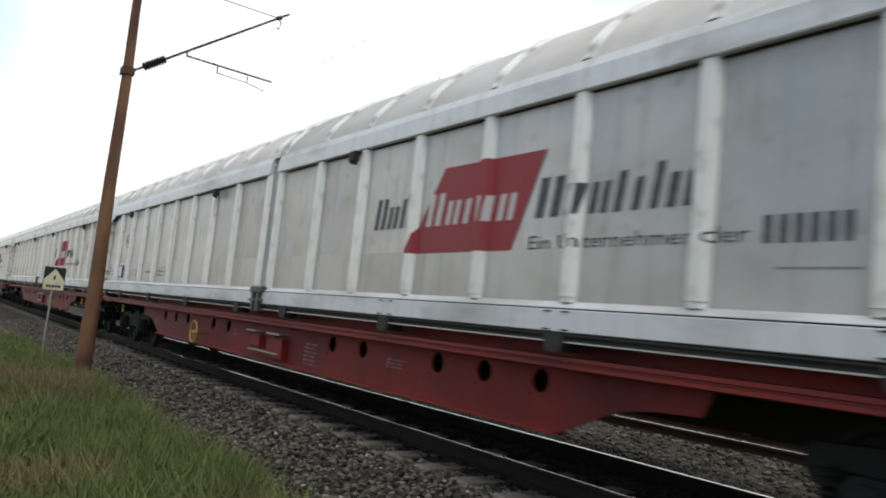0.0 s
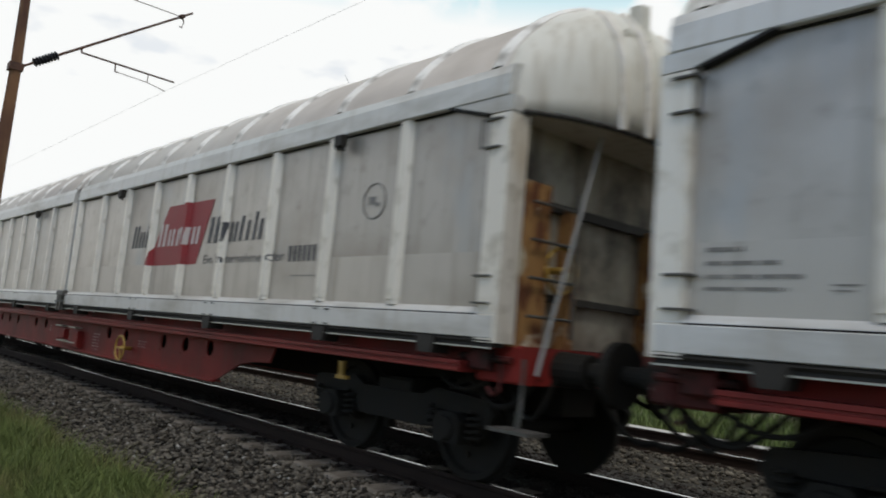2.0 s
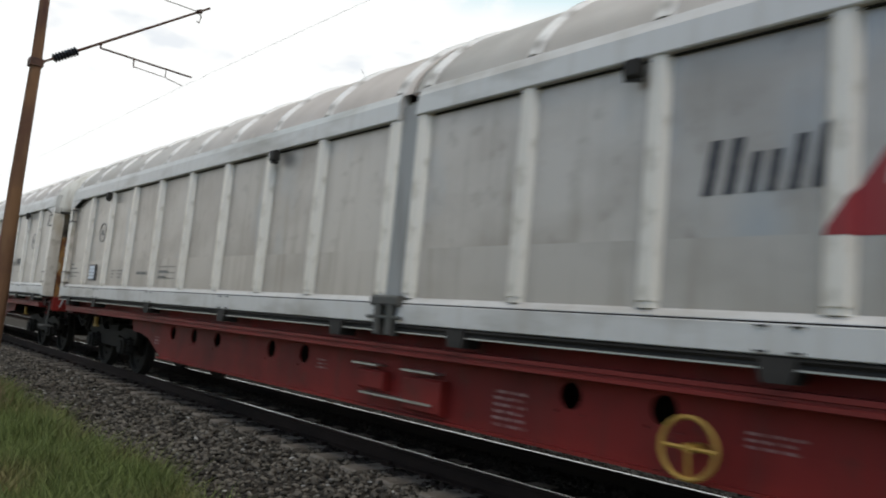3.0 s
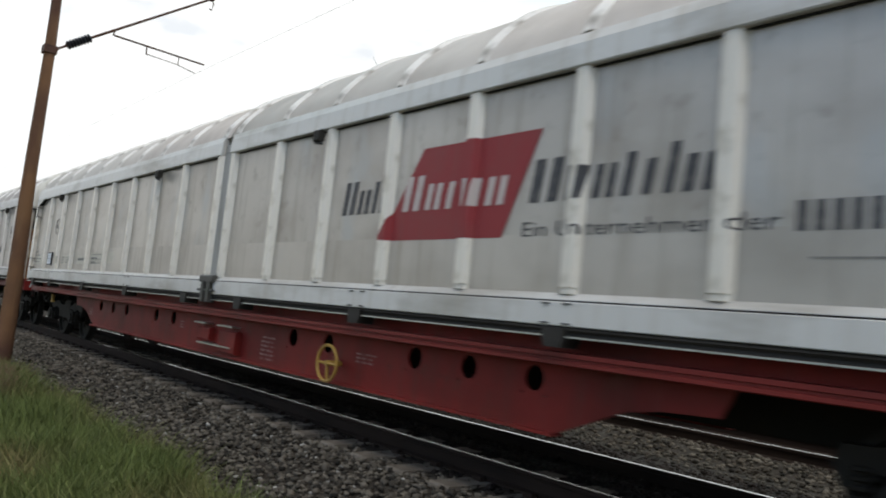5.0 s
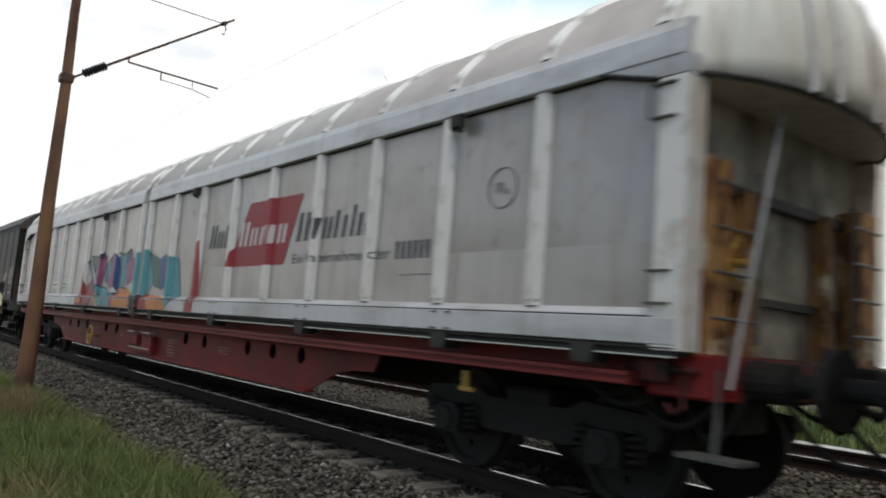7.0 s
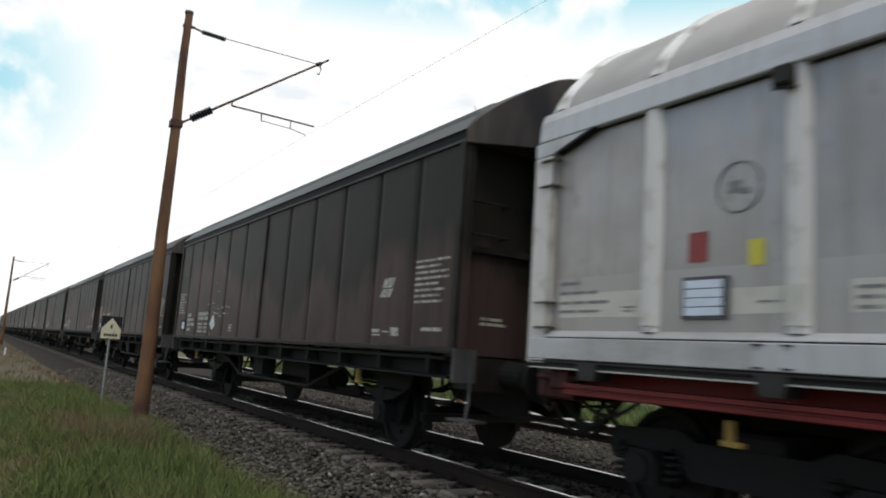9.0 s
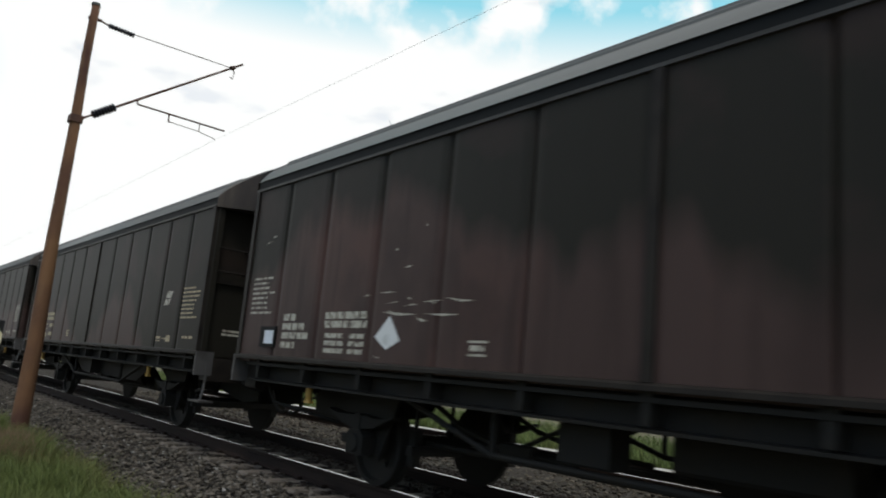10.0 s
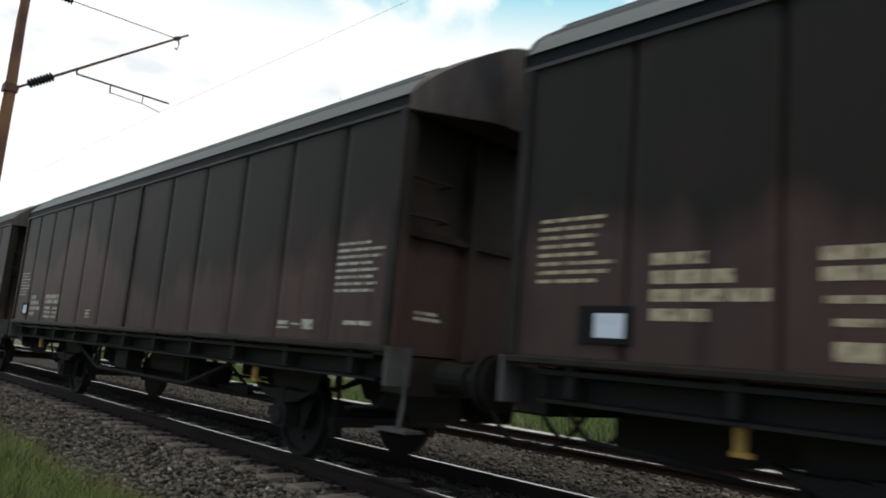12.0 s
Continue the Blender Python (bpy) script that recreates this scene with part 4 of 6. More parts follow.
def grey_wagon():
    w = empty("sliding_wall_wagon", "long silver grey sliding wall goods wagon on a red underframe", "goods wagon", "grey goods wagons")
    # core box behind the panels
    bm = bmesh.new()
    box(bm, -1.44, 1.44, -10.78, 10.78, 1.22, 3.36)
    part("body_box", bm, M_ENDWALL, w, "grimy cream end walls of the body")
    for s in (-1, 1):
        edges = [-HALF_BODY + 0.09] + [r for r in RIBS] + [HALF_BODY - 0.09]
        for a, b in zip(edges, edges[1:]):
            if b - a < 0.5:
                continue
            bm = bmesh.new()
            x0, x1 = sorted((s * 1.445, s * 1.50))
            box(bm, x0, x1, a + 0.012, b - 0.012, 1.49, 3.157)
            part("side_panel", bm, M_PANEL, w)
            bm = bmesh.new()
            x0, x1 = sorted((s * 1.48, s * 1.502))
            box(bm, x0, x1, a + 0.012, b - 0.012, 1.492, 1.93)
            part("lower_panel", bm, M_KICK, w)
        # ribs
        bm = bmesh.new()
        prism(bm, [(s * 1.495, -0.095), (s * 1.545, -0.062), (s * 1.56, -0.048), (s * 1.56, 0.048), (s * 1.545, 0.062), (s * 1.495, 0.095)], 1.53, 3.157, "z")
        prism(bm, [(s * 1.497, -0.088), (s * 1.535, -0.055), (s * 1.548, -0.04), (s * 1.548, 0.04), (s * 1.535, 0.055), (s * 1.497, 0.088)], 1.485, 1.53, "z")
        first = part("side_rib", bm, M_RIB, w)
        first.matrix_basis = pose(0, RIBS[0], 0)
        for r in RIBS[1:]:
            again(first, 0, r, 0)
        # strip between the two middle ribs, with the lock below
        bm = bmesh.new()
        x0, x1 = sorted((s * 1.50, s * 1.515))
        box(bm, x0, x1, -0.13, 0.13, 1.30, 3.30)
        part("middle_strip", bm, M_STRIP, w, "pale grey sealing strip between the sliding walls")
        bm = bmesh.new()
        x0, x1 = sorted((s * 1.52, s * 1.63))
        box(bm, x0, x1, -0.20, 0.20, 1.40, 1.50, 0.02)
        box(bm, x0, x1, -0.13, -0.05, 1.14, 1.42, 0.01)
        box(bm, x0, x1, 0.05, 0.13, 1.14, 1.42, 0.01)
        tube(bm, (s * 1.61, -0.25, 1.30), (s * 1.61, 0.25, 1.30), 0.018)
        part("door_lock", bm, M_STEELGREY, w, "grey locking gear")
        for a, b in ((-HALF_BODY + 0.02, -0.14), (0.14, HALF_BODY - 0.02)):
            bm = bmesh.new()
            prism(bm, [(s * 1.44, 3.158), (s * 1.568, 3.158), (s * 1.576, 3.170), (s * 1.562, 3.345), (s * 1.528, 3.428), (s * 1.44, 3.44)], a, b)
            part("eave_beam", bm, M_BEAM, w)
            bm = bmesh.new()
            prism(bm, [(s * 1.44, 1.252), (s * 1.572, 1.252), (s * 1.577, 1.258), (s * 1.577, 1.420), (s * 1.572, 1.4255), (s * 1.44, 1.4255)], a, b)
            part("sill_beam", bm, M_BEAM, w)
            bm = bmesh.new()
            prism(bm, [(s * 1.44, 1.4375), (s * 1.574, 1.4375), (s * 1.572, 1.444), (s * 1.505, 1.491), (s * 1.44, 1.491)], a, b)
            part("sill_ledge", bm, M_BEAM, w)
            # black strips: gap shadow under the eave beam, dark gap above the sill
            for z0, z1, x0, x1 in ((3.146, 3.157, 1.5025, 1.522), (1.426, 1.437, 1.44, 1.566)):
                bm = bmesh.new()
                box(bm, *sorted((s * x0, s * x1)), a + 0.2, b - 0.2, z0, z1)
                part("rubber_seal", bm, M_GAPSHADE, w, "black rubber seal")
            # lower edge groove and its bright lip
            bm = bmesh.new()
            prism(bm, [(s * 1.42, 1.186), (s * 1.558, 1.186), (s * 1.545, 1.208), (s * 1.560, 1.222), (s * 1.575, 1.228), (s * 1.575, 1.238), (s * 1.545, 1.243), (s * 1.545, 1.2505), (s * 1.42, 1.2505)], a, b)
            part("guide_rail", bm, M_GUIDE, w)
            bm = bmesh.new()
            x0, x1 = sorted((s * 1.562, s * 1.576))
            box(bm, x0, x1, a, b, 1.173, 1.1845)
            part("bright_lip", bm, M_BRIGHT, w, "worn bright edge strip")
        # hanging brackets
        bm = bmesh.new()
        x0, x1 = sorted((s * 1.40, s * 1.595))
        prism(bm, [(-0.11, 1.24), (0.11, 1.24), (0.095, 1.15), (0.08, 1.10), (-0.08, 1.10), (-0.095, 1.15)], x0, x1, "x")
        br = part("roller_bracket", bm, M_GUIDE, w, "greasy grey roller bracket")
        br.matrix_basis = pose(0, -8.6, 0)
        for u in (-6.1, -3.55, -0.95, 0.8, 3.4, 6.0, 8.6, 10.2, -10.2):
            again(br, 0, u, 0)
        bm = bmesh.new()
        x0, x1 = sorted((s * 1.575, s * 1.588))
        box(bm, x0, x1, -0.035, 0.035, 0.0, 0.012)
        bt = part("bolt_strip", bm, M_GUIDE, w)
        bt.matrix_basis = pose(0, -8.7, 1.264)
        for u in (-8.6, -6.1, -3.55, 3.4, 6.0, 8.6):
            for d, z in ((-0.1, 1.404), (0.1, 1.264), (0.1, 1.404), (-0.1, 1.264)):
                if (u, d, z) != (-8.6, -0.1, 1.264):
                    again(bt, 0, u + d, z)
        # corner posts with clips
        for e in (-1, 1):
            bm = bmesh.new()
            a, b = sorted((e * (HALF_BODY - 0.20), e * (HALF_BODY + 0.02)))
            x0, x1 = sorted((s * 1.36, s * 1.572))
            prism(bm, [(x0, a), (x1, a), (x1, b), (x0, b)], 1.22, 3.02, "z")
            part("corner_post", bm, M_RIB, w)
            x0, x1 = sorted((s * 1.50, s * 1.60))
            for z in (1.51, 1.72, 2.74, 2.97):
                bm = bmesh.new()
                box(bm, x0, x1, e * (HALF_BODY - 0.16) - 0.09, e * (HALF_BODY - 0.16) + 0.09, z, z + 0.014)
                part("corner_clip", bm, M_STEELGREY, w, "grey steel clip")
            bm = bmesh.new()
            tube(bm, (s * 1.595, e * (HALF_BODY - 0.27), 2.74), (s * 1.595, e * (HALF_BODY - 0.27), 2.99), 0.009)
            part("corner_grip", bm, M_STEELGREY, w)
            bm = bmesh.new()
            prism(bm, [(e * (HALF_BODY - 0.70), 3.157), (e * (HALF_BODY - 0.24), 3.035), (e * (HALF_BODY + 0.03), 3.03), (e * (HALF_BODY + 0.03), 3.157)], *sorted((s * 1.45, s * 1.568)), "x")
            part("corner_bracket", bm, M_BEAM, w)
            # the eave's drawn shadow line, carried down the slanted edge
            bm = bmesh.new()
            prism(bm, [(e * (HALF_BODY - 0.74), 3.157), (e * (HALF_BODY - 0.25), 3.020), (e * (HALF_BODY - 0.22), 3.036), (e * (HALF_BODY - 0.68), 3.163)], *sorted((s * 1.46, s * 1.577)), "x")
            part("rubber_seal", bm, M_GAPSHADE, w, "black rubber seal")
        # small latches under the eave
        bm = bmesh.new()
        x0, x1 = sorted((s * 1.56, s * 1.64))
        box(bm, x0, x1, -0.07, 0.05, 3.02, 3.15, 0.015)
        tube(bm, (s * 1.60, -0.09, 2.99), (s * 1.60, 0.06, 3.02), 0.015)
        lt = part("eave_latch", bm, M_GUIDE, w, "dark eave latch")
        lt.matrix_basis = pose(0, -8.66, 0)
        for u in (-2.50, 2.46, 8.52):
            again(lt, 0, u, 0)
    # roof in two halves, ribs over it
    for a, b in ((-10.82, -0.03), (0.03, 10.82)):
        bm = bmesh.new()
        part("roof_half", shell(bm, G_ROOF, a, b), M_ROOF, w, "dusty grey curved roof")
    bm = bmesh.new()
    full = [(x * 1.004, z + 0.012) for x, z in G_ROOF]
    full = full + [(-x, z) for x, z in full[-2::-1]]
    rows = [[bm.verts.new((x, d, z + h)) for x, z in full] for d, h in ((-0.078, -0.02), (-0.045, 0.022), (0.045, 0.022), (0.078, -0.02))]
    for a, b in zip(rows, rows[1:]):
        for i in range(len(full) - 1):
            f = bm.faces.new((a[i], a[i + 1], b[i + 1], b[i]))
            f.smooth = True
    rr = part("roof_rib", bm, M_ROOFRIB, w)
    rr.matrix_basis = pose(0, RIBS[0], 0)
    for r in RIBS[1:] + [-10.72, 10.72]:
        again(rr, 0, r, 0)
    for e in (-1, 1):
        bm = bmesh.new()
        plan = [(0, 0.56), (0.25, 0.545), (0.45, 0.50), (0.62, 0.43), (0.78, 0.33), (0.90, 0.22), (1.0, 0.10)]
        dome(bm, G_ROOF, plan, 10.80, 3.04, e)
        part("end_hood", bm, M_GABLE, w, "rounded off white end hood")
        for x, top in ((-0.62, 4.20), (-0.30, 4.30), (0.30, 4.30), (0.62, 4.20)):
            bm = bmesh.new()
            polyline(bm, [(x, e * (dome_reach(G_ROOF, plan, 10.80, x, f) + 0.02), 3.05 + (top - 3.05) * f) for f in (0, 0.3, 0.55, 0.75, 0.88, 0.95)], 0.042, 8)
            part("hood_strut", bm, M_RIB, w)
        # drip edge under the hood and the lamp bracket on its top
        bm = bmesh.new()
        polyline(bm, [(x, e * (dome_reach(G_ROOF, plan, 10.80, x, 0) + 0.012), 3.045) for x in (-1.5, -1.35, -1.1, -0.8, -0.4, 0, 0.4, 0.8, 1.1, 1.35, 1.5)], 0.022, 6)
        part("drip_edge", bm, M_GUIDE, w)
        bm = bmesh.new()
        tube(bm, (-0.22, e * 11.16, 3.98), (-0.22, e * 11.16, 4.30), 0.10, 0.09, 14)
        box(bm, -0.5, 0.1, e * 11.18 - 0.05, e * 11.18 + 0.05, 3.95, 4.0)
        part("hood_valve", bm, M_PALEPATCH, w, "pale drum on the hood")
        for s in (-1, 1):
            bm = bmesh.new()
            a, b = sorted((e * 10.78, e * 10.98))
            x0, x1 = sorted((s * 1.04, s * 1.35))
            prism(bm, [(x0, a), (x1, a), (x1, b), (x0, b)], 1.2, 2.52, "z")
            part("end_column", bm, M_RUSTCOL, w, "rust stained ochre end column")
            bm = bmesh.new()
            for z in (1.45, 1.75, 2.05, 2.35):
                tube(bm, (s * 0.75, e * 11.03, z), (s * 1.30, e * 11.03, z), 0.013)
            tube(bm, (s * 0.75, e * 11.03, 1.3), (s * 0.75, e * 11.03, 2.5), 0.016)
            part("end_ladder", bm, M_STEELGREY, w)
        bm = bmesh.new()
        a, b = sorted((e * 10.775, e * 10.84))
        box(bm, -1.05, 1.05, a, b, 2.36, 2.44)
        box(bm, -1.05, 1.05, a, b, 1.60, 1.66)
        part("end_rail", bm, M_GUIDE, w)
        for x in (-0.62, 0.62):
            bm = bmesh.new()
            a, b = sorted((e * 10.775, e * 10.90))
            prism(bm, [(x - 0.07, a), (x + 0.07, a), (x + 0.07, b), (x - 0.07, b)], 1.2, 2.40, "z")
            part("end_column", bm, M_RUSTCOL, w, "rust stained ochre end column")
        bm = bmesh.new()
        ring_x = -0.88
        polyline(bm, [(ring_x + 0.19 * math.cos(k * 0.45), e * 11.0, 1.85 + 0.19 * math.sin(k * 0.45)) for k in range(15)], 0.017, 6)
        tube(bm, (ring_x, e * 10.80, 1.85), (ring_x, e * 11.02, 1.85), 0.03, 0.03, 8)
        part("valve_wheel", bm, M_YELLOW, w, "ochre valve wheel on the end wall")
        bm = bmesh.new()
        tube(bm, (-0.58, e * 11.10, 3.03), (-1.24, e * 11.12, 1.0), 0.017, 0.017, 8)
        part("strap", bm, M_STRIP, w, "pale slanting strap")
        bm = bmesh.new()
        a, b = sorted((e * 10.60, e * 11.06))
        box(bm, -1.36, 1.36, a, b, 0.92, 1.215, 0.02)
        part("headstock", bm, M_RED if e < 0 else M_REDGRIME, w, "red headstock beam")
        buffers(w, e * 11.02, e)
        step_iron(w, e * 11.17, e * 1.45, M_STEELGREY)
        # hoses, pipes and hooks below the corners
        for sx in (-1.0, 1.0):
            for x, u0, u1, dip, r in ((1.12, 11.05, 10.25, 0.27, 0.026), (0.98, 11.10, 10.60, 0.34, 0.022), (1.24, 10.70, 9.95, 0.16, 0.018)):
                bm = bmesh.new()
                polyline(bm, [(sx * x, e * (u0 + (u1 - u0) * k / 9), 0.98 - dip * math.sin(math.pi * k / 9)) for k in range(10)], r, 7)
                part("brake_hose", bm, M_DARK, w, "black rubber brake hose")
            bm = bmesh.new()
            box(bm, *sorted((sx * 1.20, sx * 1.44)), *sorted((e * 10.58, e * 10.80)), 1.00, 1.17, 0.02)
            tube(bm, (sx * 1.40, e * 10.45, 1.10), (sx * 1.40, e * 11.0, 1.10), 0.028, 0.028, 8)
            polyline(bm, [(sx * 1.40, e * 10.9, 1.10), (sx * 1.41, e * 10.9, 0.86), (sx * 1.41, e * 10.83, 0.82), (sx * 1.41, e * 10.78, 0.88)], 0.016)
            part("corner_gear", bm, M_REDGRIME, w, "grimy red corner fittings")
    # red underframe
    bm = bmesh.new()
    box(bm, -1.28, 1.28, -10.6, 10.6, 1.04, 1.21)
    part("floor_frame", bm, M_RED, w)
    for s in (-1, 1):
        bm = bmesh.new()
        prism(bm, [(s * 1.26, 0.972), (s * 1.505, 0.972), (s * 1.52, 0.980), (s * 1.52, 1.006), (s * 1.505, 1.012), (s * 1.505, 1.028), (s * 1.525, 1.034), (s * 1.525, 1.065), (s * 1.26, 1.065)], -10.55, 10.55)
        part("side_channel", bm, M_REDLIP, w, "red edge channel")
        x0, x1 = sorted((s * 1.28, s * 1.30))
        bm = bmesh.new()
        holes = [-5.70, -4.95, -4.21, -2.70, -1.93, 1.80, 2.55, 4.03, 4.79, 5.55]
        plate_with_holes(bm, x0, x1, -6.55, 6.55, 0.71, 0.972, holes, 0.100)
        prism(bm, [(-5.95, 0.46), (5.95, 0.46), (6.55, 0.71), (-6.55, 0.71)], x0, x1, "x")
        for e in (-1, 1):
            prism(bm, [(e * 6.55, 0.71), (e * 6.55, 0.972), (e * 7.35, 0.972), (e * 7.25, 0.78), (e * 6.85, 0.76)], x0, x1, "x")
        part("web_plate", bm, M_RED, w, "red web plate with round holes")
        bm = bmesh.new()
        a, b = sorted((s * 1.22, s * 1.36))
        box(bm, a, b, -5.95, 5.95, 0.44, 0.462)
        part("lower_flange", bm, M_RED, w)
        a, b = sorted((s * 1.30, s * 1.42))
        for u0, u1, z in ((0.30, 0.70, 0.85), (-0.54, -0.08, 0.85), (-0.52, 0.54, 0.58)):
            bm = bmesh.new()
            box(bm, a, b, u0, u1, z - 0.009, z + 0.009)
            part("grab_bar", bm, M_BRIGHT, w, "bright worn grab bar")
        a, b = sorted((s * 1.302, s * 1.40))
        for u0, u1, z0 in ((-0.62, -0.12, 0.50), (0.20, 0.60, 0.62)):
            bm = bmesh.new()
            box(bm, a, b, u0, u1, z0, 0.80, 0.02)
            part("valve_box", bm, M_RED, w, "grimy red valve box")
        bm = bmesh.new()
        ring(bm, (s * 1.47, -2.98, 0.655), 0.185, 0.016)
        polyline(bm, [(s * 1.47, -3.16, 0.655), (s * 1.46, -2.80, 0.655)], 0.014)
        polyline(bm, [(s * 1.47, -2.98, 0.655), (s * 1.45, -2.98, 0.48)], 0.014)
        tube(bm, (s * 1.30, -2.98, 0.655), (s * 1.48, -2.98, 0.655), 0.03, 0.03, 10)
        part("brake_wheel", bm, M_YELLOW, w, "ochre yellow brake wheel")
        for u in (-8.75, 9.05):
            bm = bmesh.new()
            tube(bm, (s * 1.36, u, 0.76), (s * 1.36, u, 0.92), 0.032, 0.04, 10)
            box(bm, s * 1.36 - 0.025, s * 1.36 + 0.025, u - 0.10, u + 0.06, 0.75, 0.785)
            part("brake_lever", bm, M_YELLOW, w, "ochre yellow lever grip")
        # stencilled panels on the red web
        if s < 0:
            for name, u0, u1, z0, z1, n in (("stencil_panel", -1.56, -1.16, 0.52, 0.83, 6), ("stencil", -3.62, -3.26, 0.70, 0.82, 3), ("stencil", 1.30, 1.52, 0.72, 0.84, 3), ("stencil", 6.0, 6.25, 0.64, 0.78, 3)):
                bm = bmesh.new()
                for p in rows_of_bars(u0, u1, z0, z1, n, int(u0 * 10) + 50, 0.2, 0.45):
                    quads(bm, [(-1.303, u, z) for u, z in p])
                tagged(part(name, bm, M_REDSTENCIL, w, "faded white stencilled lines"), kind="stuff")
    bm = bmesh.new()
    for u in (-4.5, -1.4, 1.6, 4.6):
        box(bm, -1.2, 1.2, u - 0.06, u + 0.06, 0.75, 1.04)
    box(bm, -0.25, 0.25, -10.6, 10.6, 0.62, 1.04)
    tube(bm, (-0.6, -1.0, 0.72), (-0.6, 0.8, 0.72), 0.2, 0.2, 16)
    part("centre_sill", bm, M_DARK, w)
    # emblem and lettering
    paint("emblem", [[(-3.74, 1.91), (-5.40, 1.91), (-5.76, 2.76), (-4.30, 2.76)]], M_LOGORED, w, "red slanted emblem panel")
    paint("emblem_mark", marks(-4.05, 2.18, [(0.25, 1.3), (0.20, 0.95), (0.12, 0.95), (0.21, 0.95), (0.22, 0.95)], 0.25, 0.17, 0.085), M_LOGOPALE, w, "pale plain marks on the red emblem", 0.007)
    paint("wordmark", marks(-3.00, 2.19, [(0.22, 1.4), (0.19, 1.0), (0.07, 1.3), (0.07, 1.45)], 0.245, 0.15, 0.06)
          + marks(-5.67, 2.175, [(0.28, 1.38), (0.19, 1.0), (0.18, 1.0), (0.10, 1.25), (0.10, 1.0), (0.07, 1.38), (0.22, 1.0)], 0.245, 0.15, 0.068), M_LETTER, w, "charcoal slanted wordmark shapes")
    paint("lettering", letter_polys("Ein Unternehmen der", -5.61, 1.912, 0.165, 2.04), M_LETTER, w, "thin charcoal lettering")
    paint("house_mark", marks(-7.74, 1.90, [(0.16, 1), (0.15, 1), (0.15, 1)], 0.175, 0.0, 0.04), M_LETTER, w, "bold charcoal block marks")
    paint("scratch_line", [[(-8.34, 1.744), (-7.83, 1.744), (-7.83, 1.756), (-8.34, 1.756)]], M_GREYTEXT, w, "thin dark line on the panel", 0.004)
    for u in (-9.2, 8.9):
        bm = bmesh.new()
        ring(bm, (PANEL_X - 0.002, u, 2.455), 0.17, 0.008, 36, 6)
        box(bm, PANEL_X - 0.004, PANEL_X - 0.002, u - 0.02, u + 0.09, 2.42, 2.50)
        box(bm, PANEL_X - 0.004, PANEL_X - 0.002, u - 0.08, u - 0.02, 2.40, 2.44)
        part("circle_mark", bm, M_GREYTEXT, w, "thin dark ring mark")
    for u0, u1, z0, z1, n, sd in ((10.38, 10.64, 1.87, 1.95, 1, 3), (10.20, 10.64, 1.79, 1.86, 1, 31), (10.05, 10.64, 1.71, 1.78, 1, 32), (9.98, 10.64, 1.64, 1.70, 1, 33), (9.74, 9.92, 1.64, 1.70, 2, 34), (7.44, 7.80, 1.63, 1.80, 3, 4), (7.86, 8.12, 1.63, 1.80, 3, 9), (8.55, 8.75, 1.68, 1.72, 1, 7)):
        paint("stencil", rows_of_bars(u0, u1, z0, z1, n, sd, 0.45, 0.35), M_GREYTEXT, w, "faint grey stencilled lines", 0.005)
    paint("number_bar", [[(6.42, 1.69), (6.86, 1.69), (6.86, 1.735), (6.42, 1.735)]], M_GREYTEXT, w, "grey stencilled bar", 0.005)
    paint("table_stencil", [[(5.26, z), (5.92, z), (5.92, z + 0.012), (5.26, z + 0.012)] for z in (1.63, 1.71, 1.80)] + rows_of_bars(5.5, 5.9, 1.64, 1.80, 2, 8, 0.3, 0.4), M_GREYTEXT, w, "ruled grey table lines", 0.005)
    bm = bmesh.new()
    box(bm, PANEL_X - 0.03, PANEL_X + 0.005, 8.97, 9.33, 1.575, 1.865)
    holder = part("card_holder", bm, M_LETTER, w, "black label holder")
    bm = bmesh.new()
    for k in range(4):
        box(bm, PANEL_X - 0.034, PANEL_X - 0.031, 8.995, 9.305, 1.60 + 0.062 * k, 1.655 + 0.062 * k)
    part("card", bm, M_PAPER, holder, "bluish white label card")
    wheels = []
    for u in (-9.15, 9.15):
        wheels += bogie(w, u)[1]
    return w, wheels


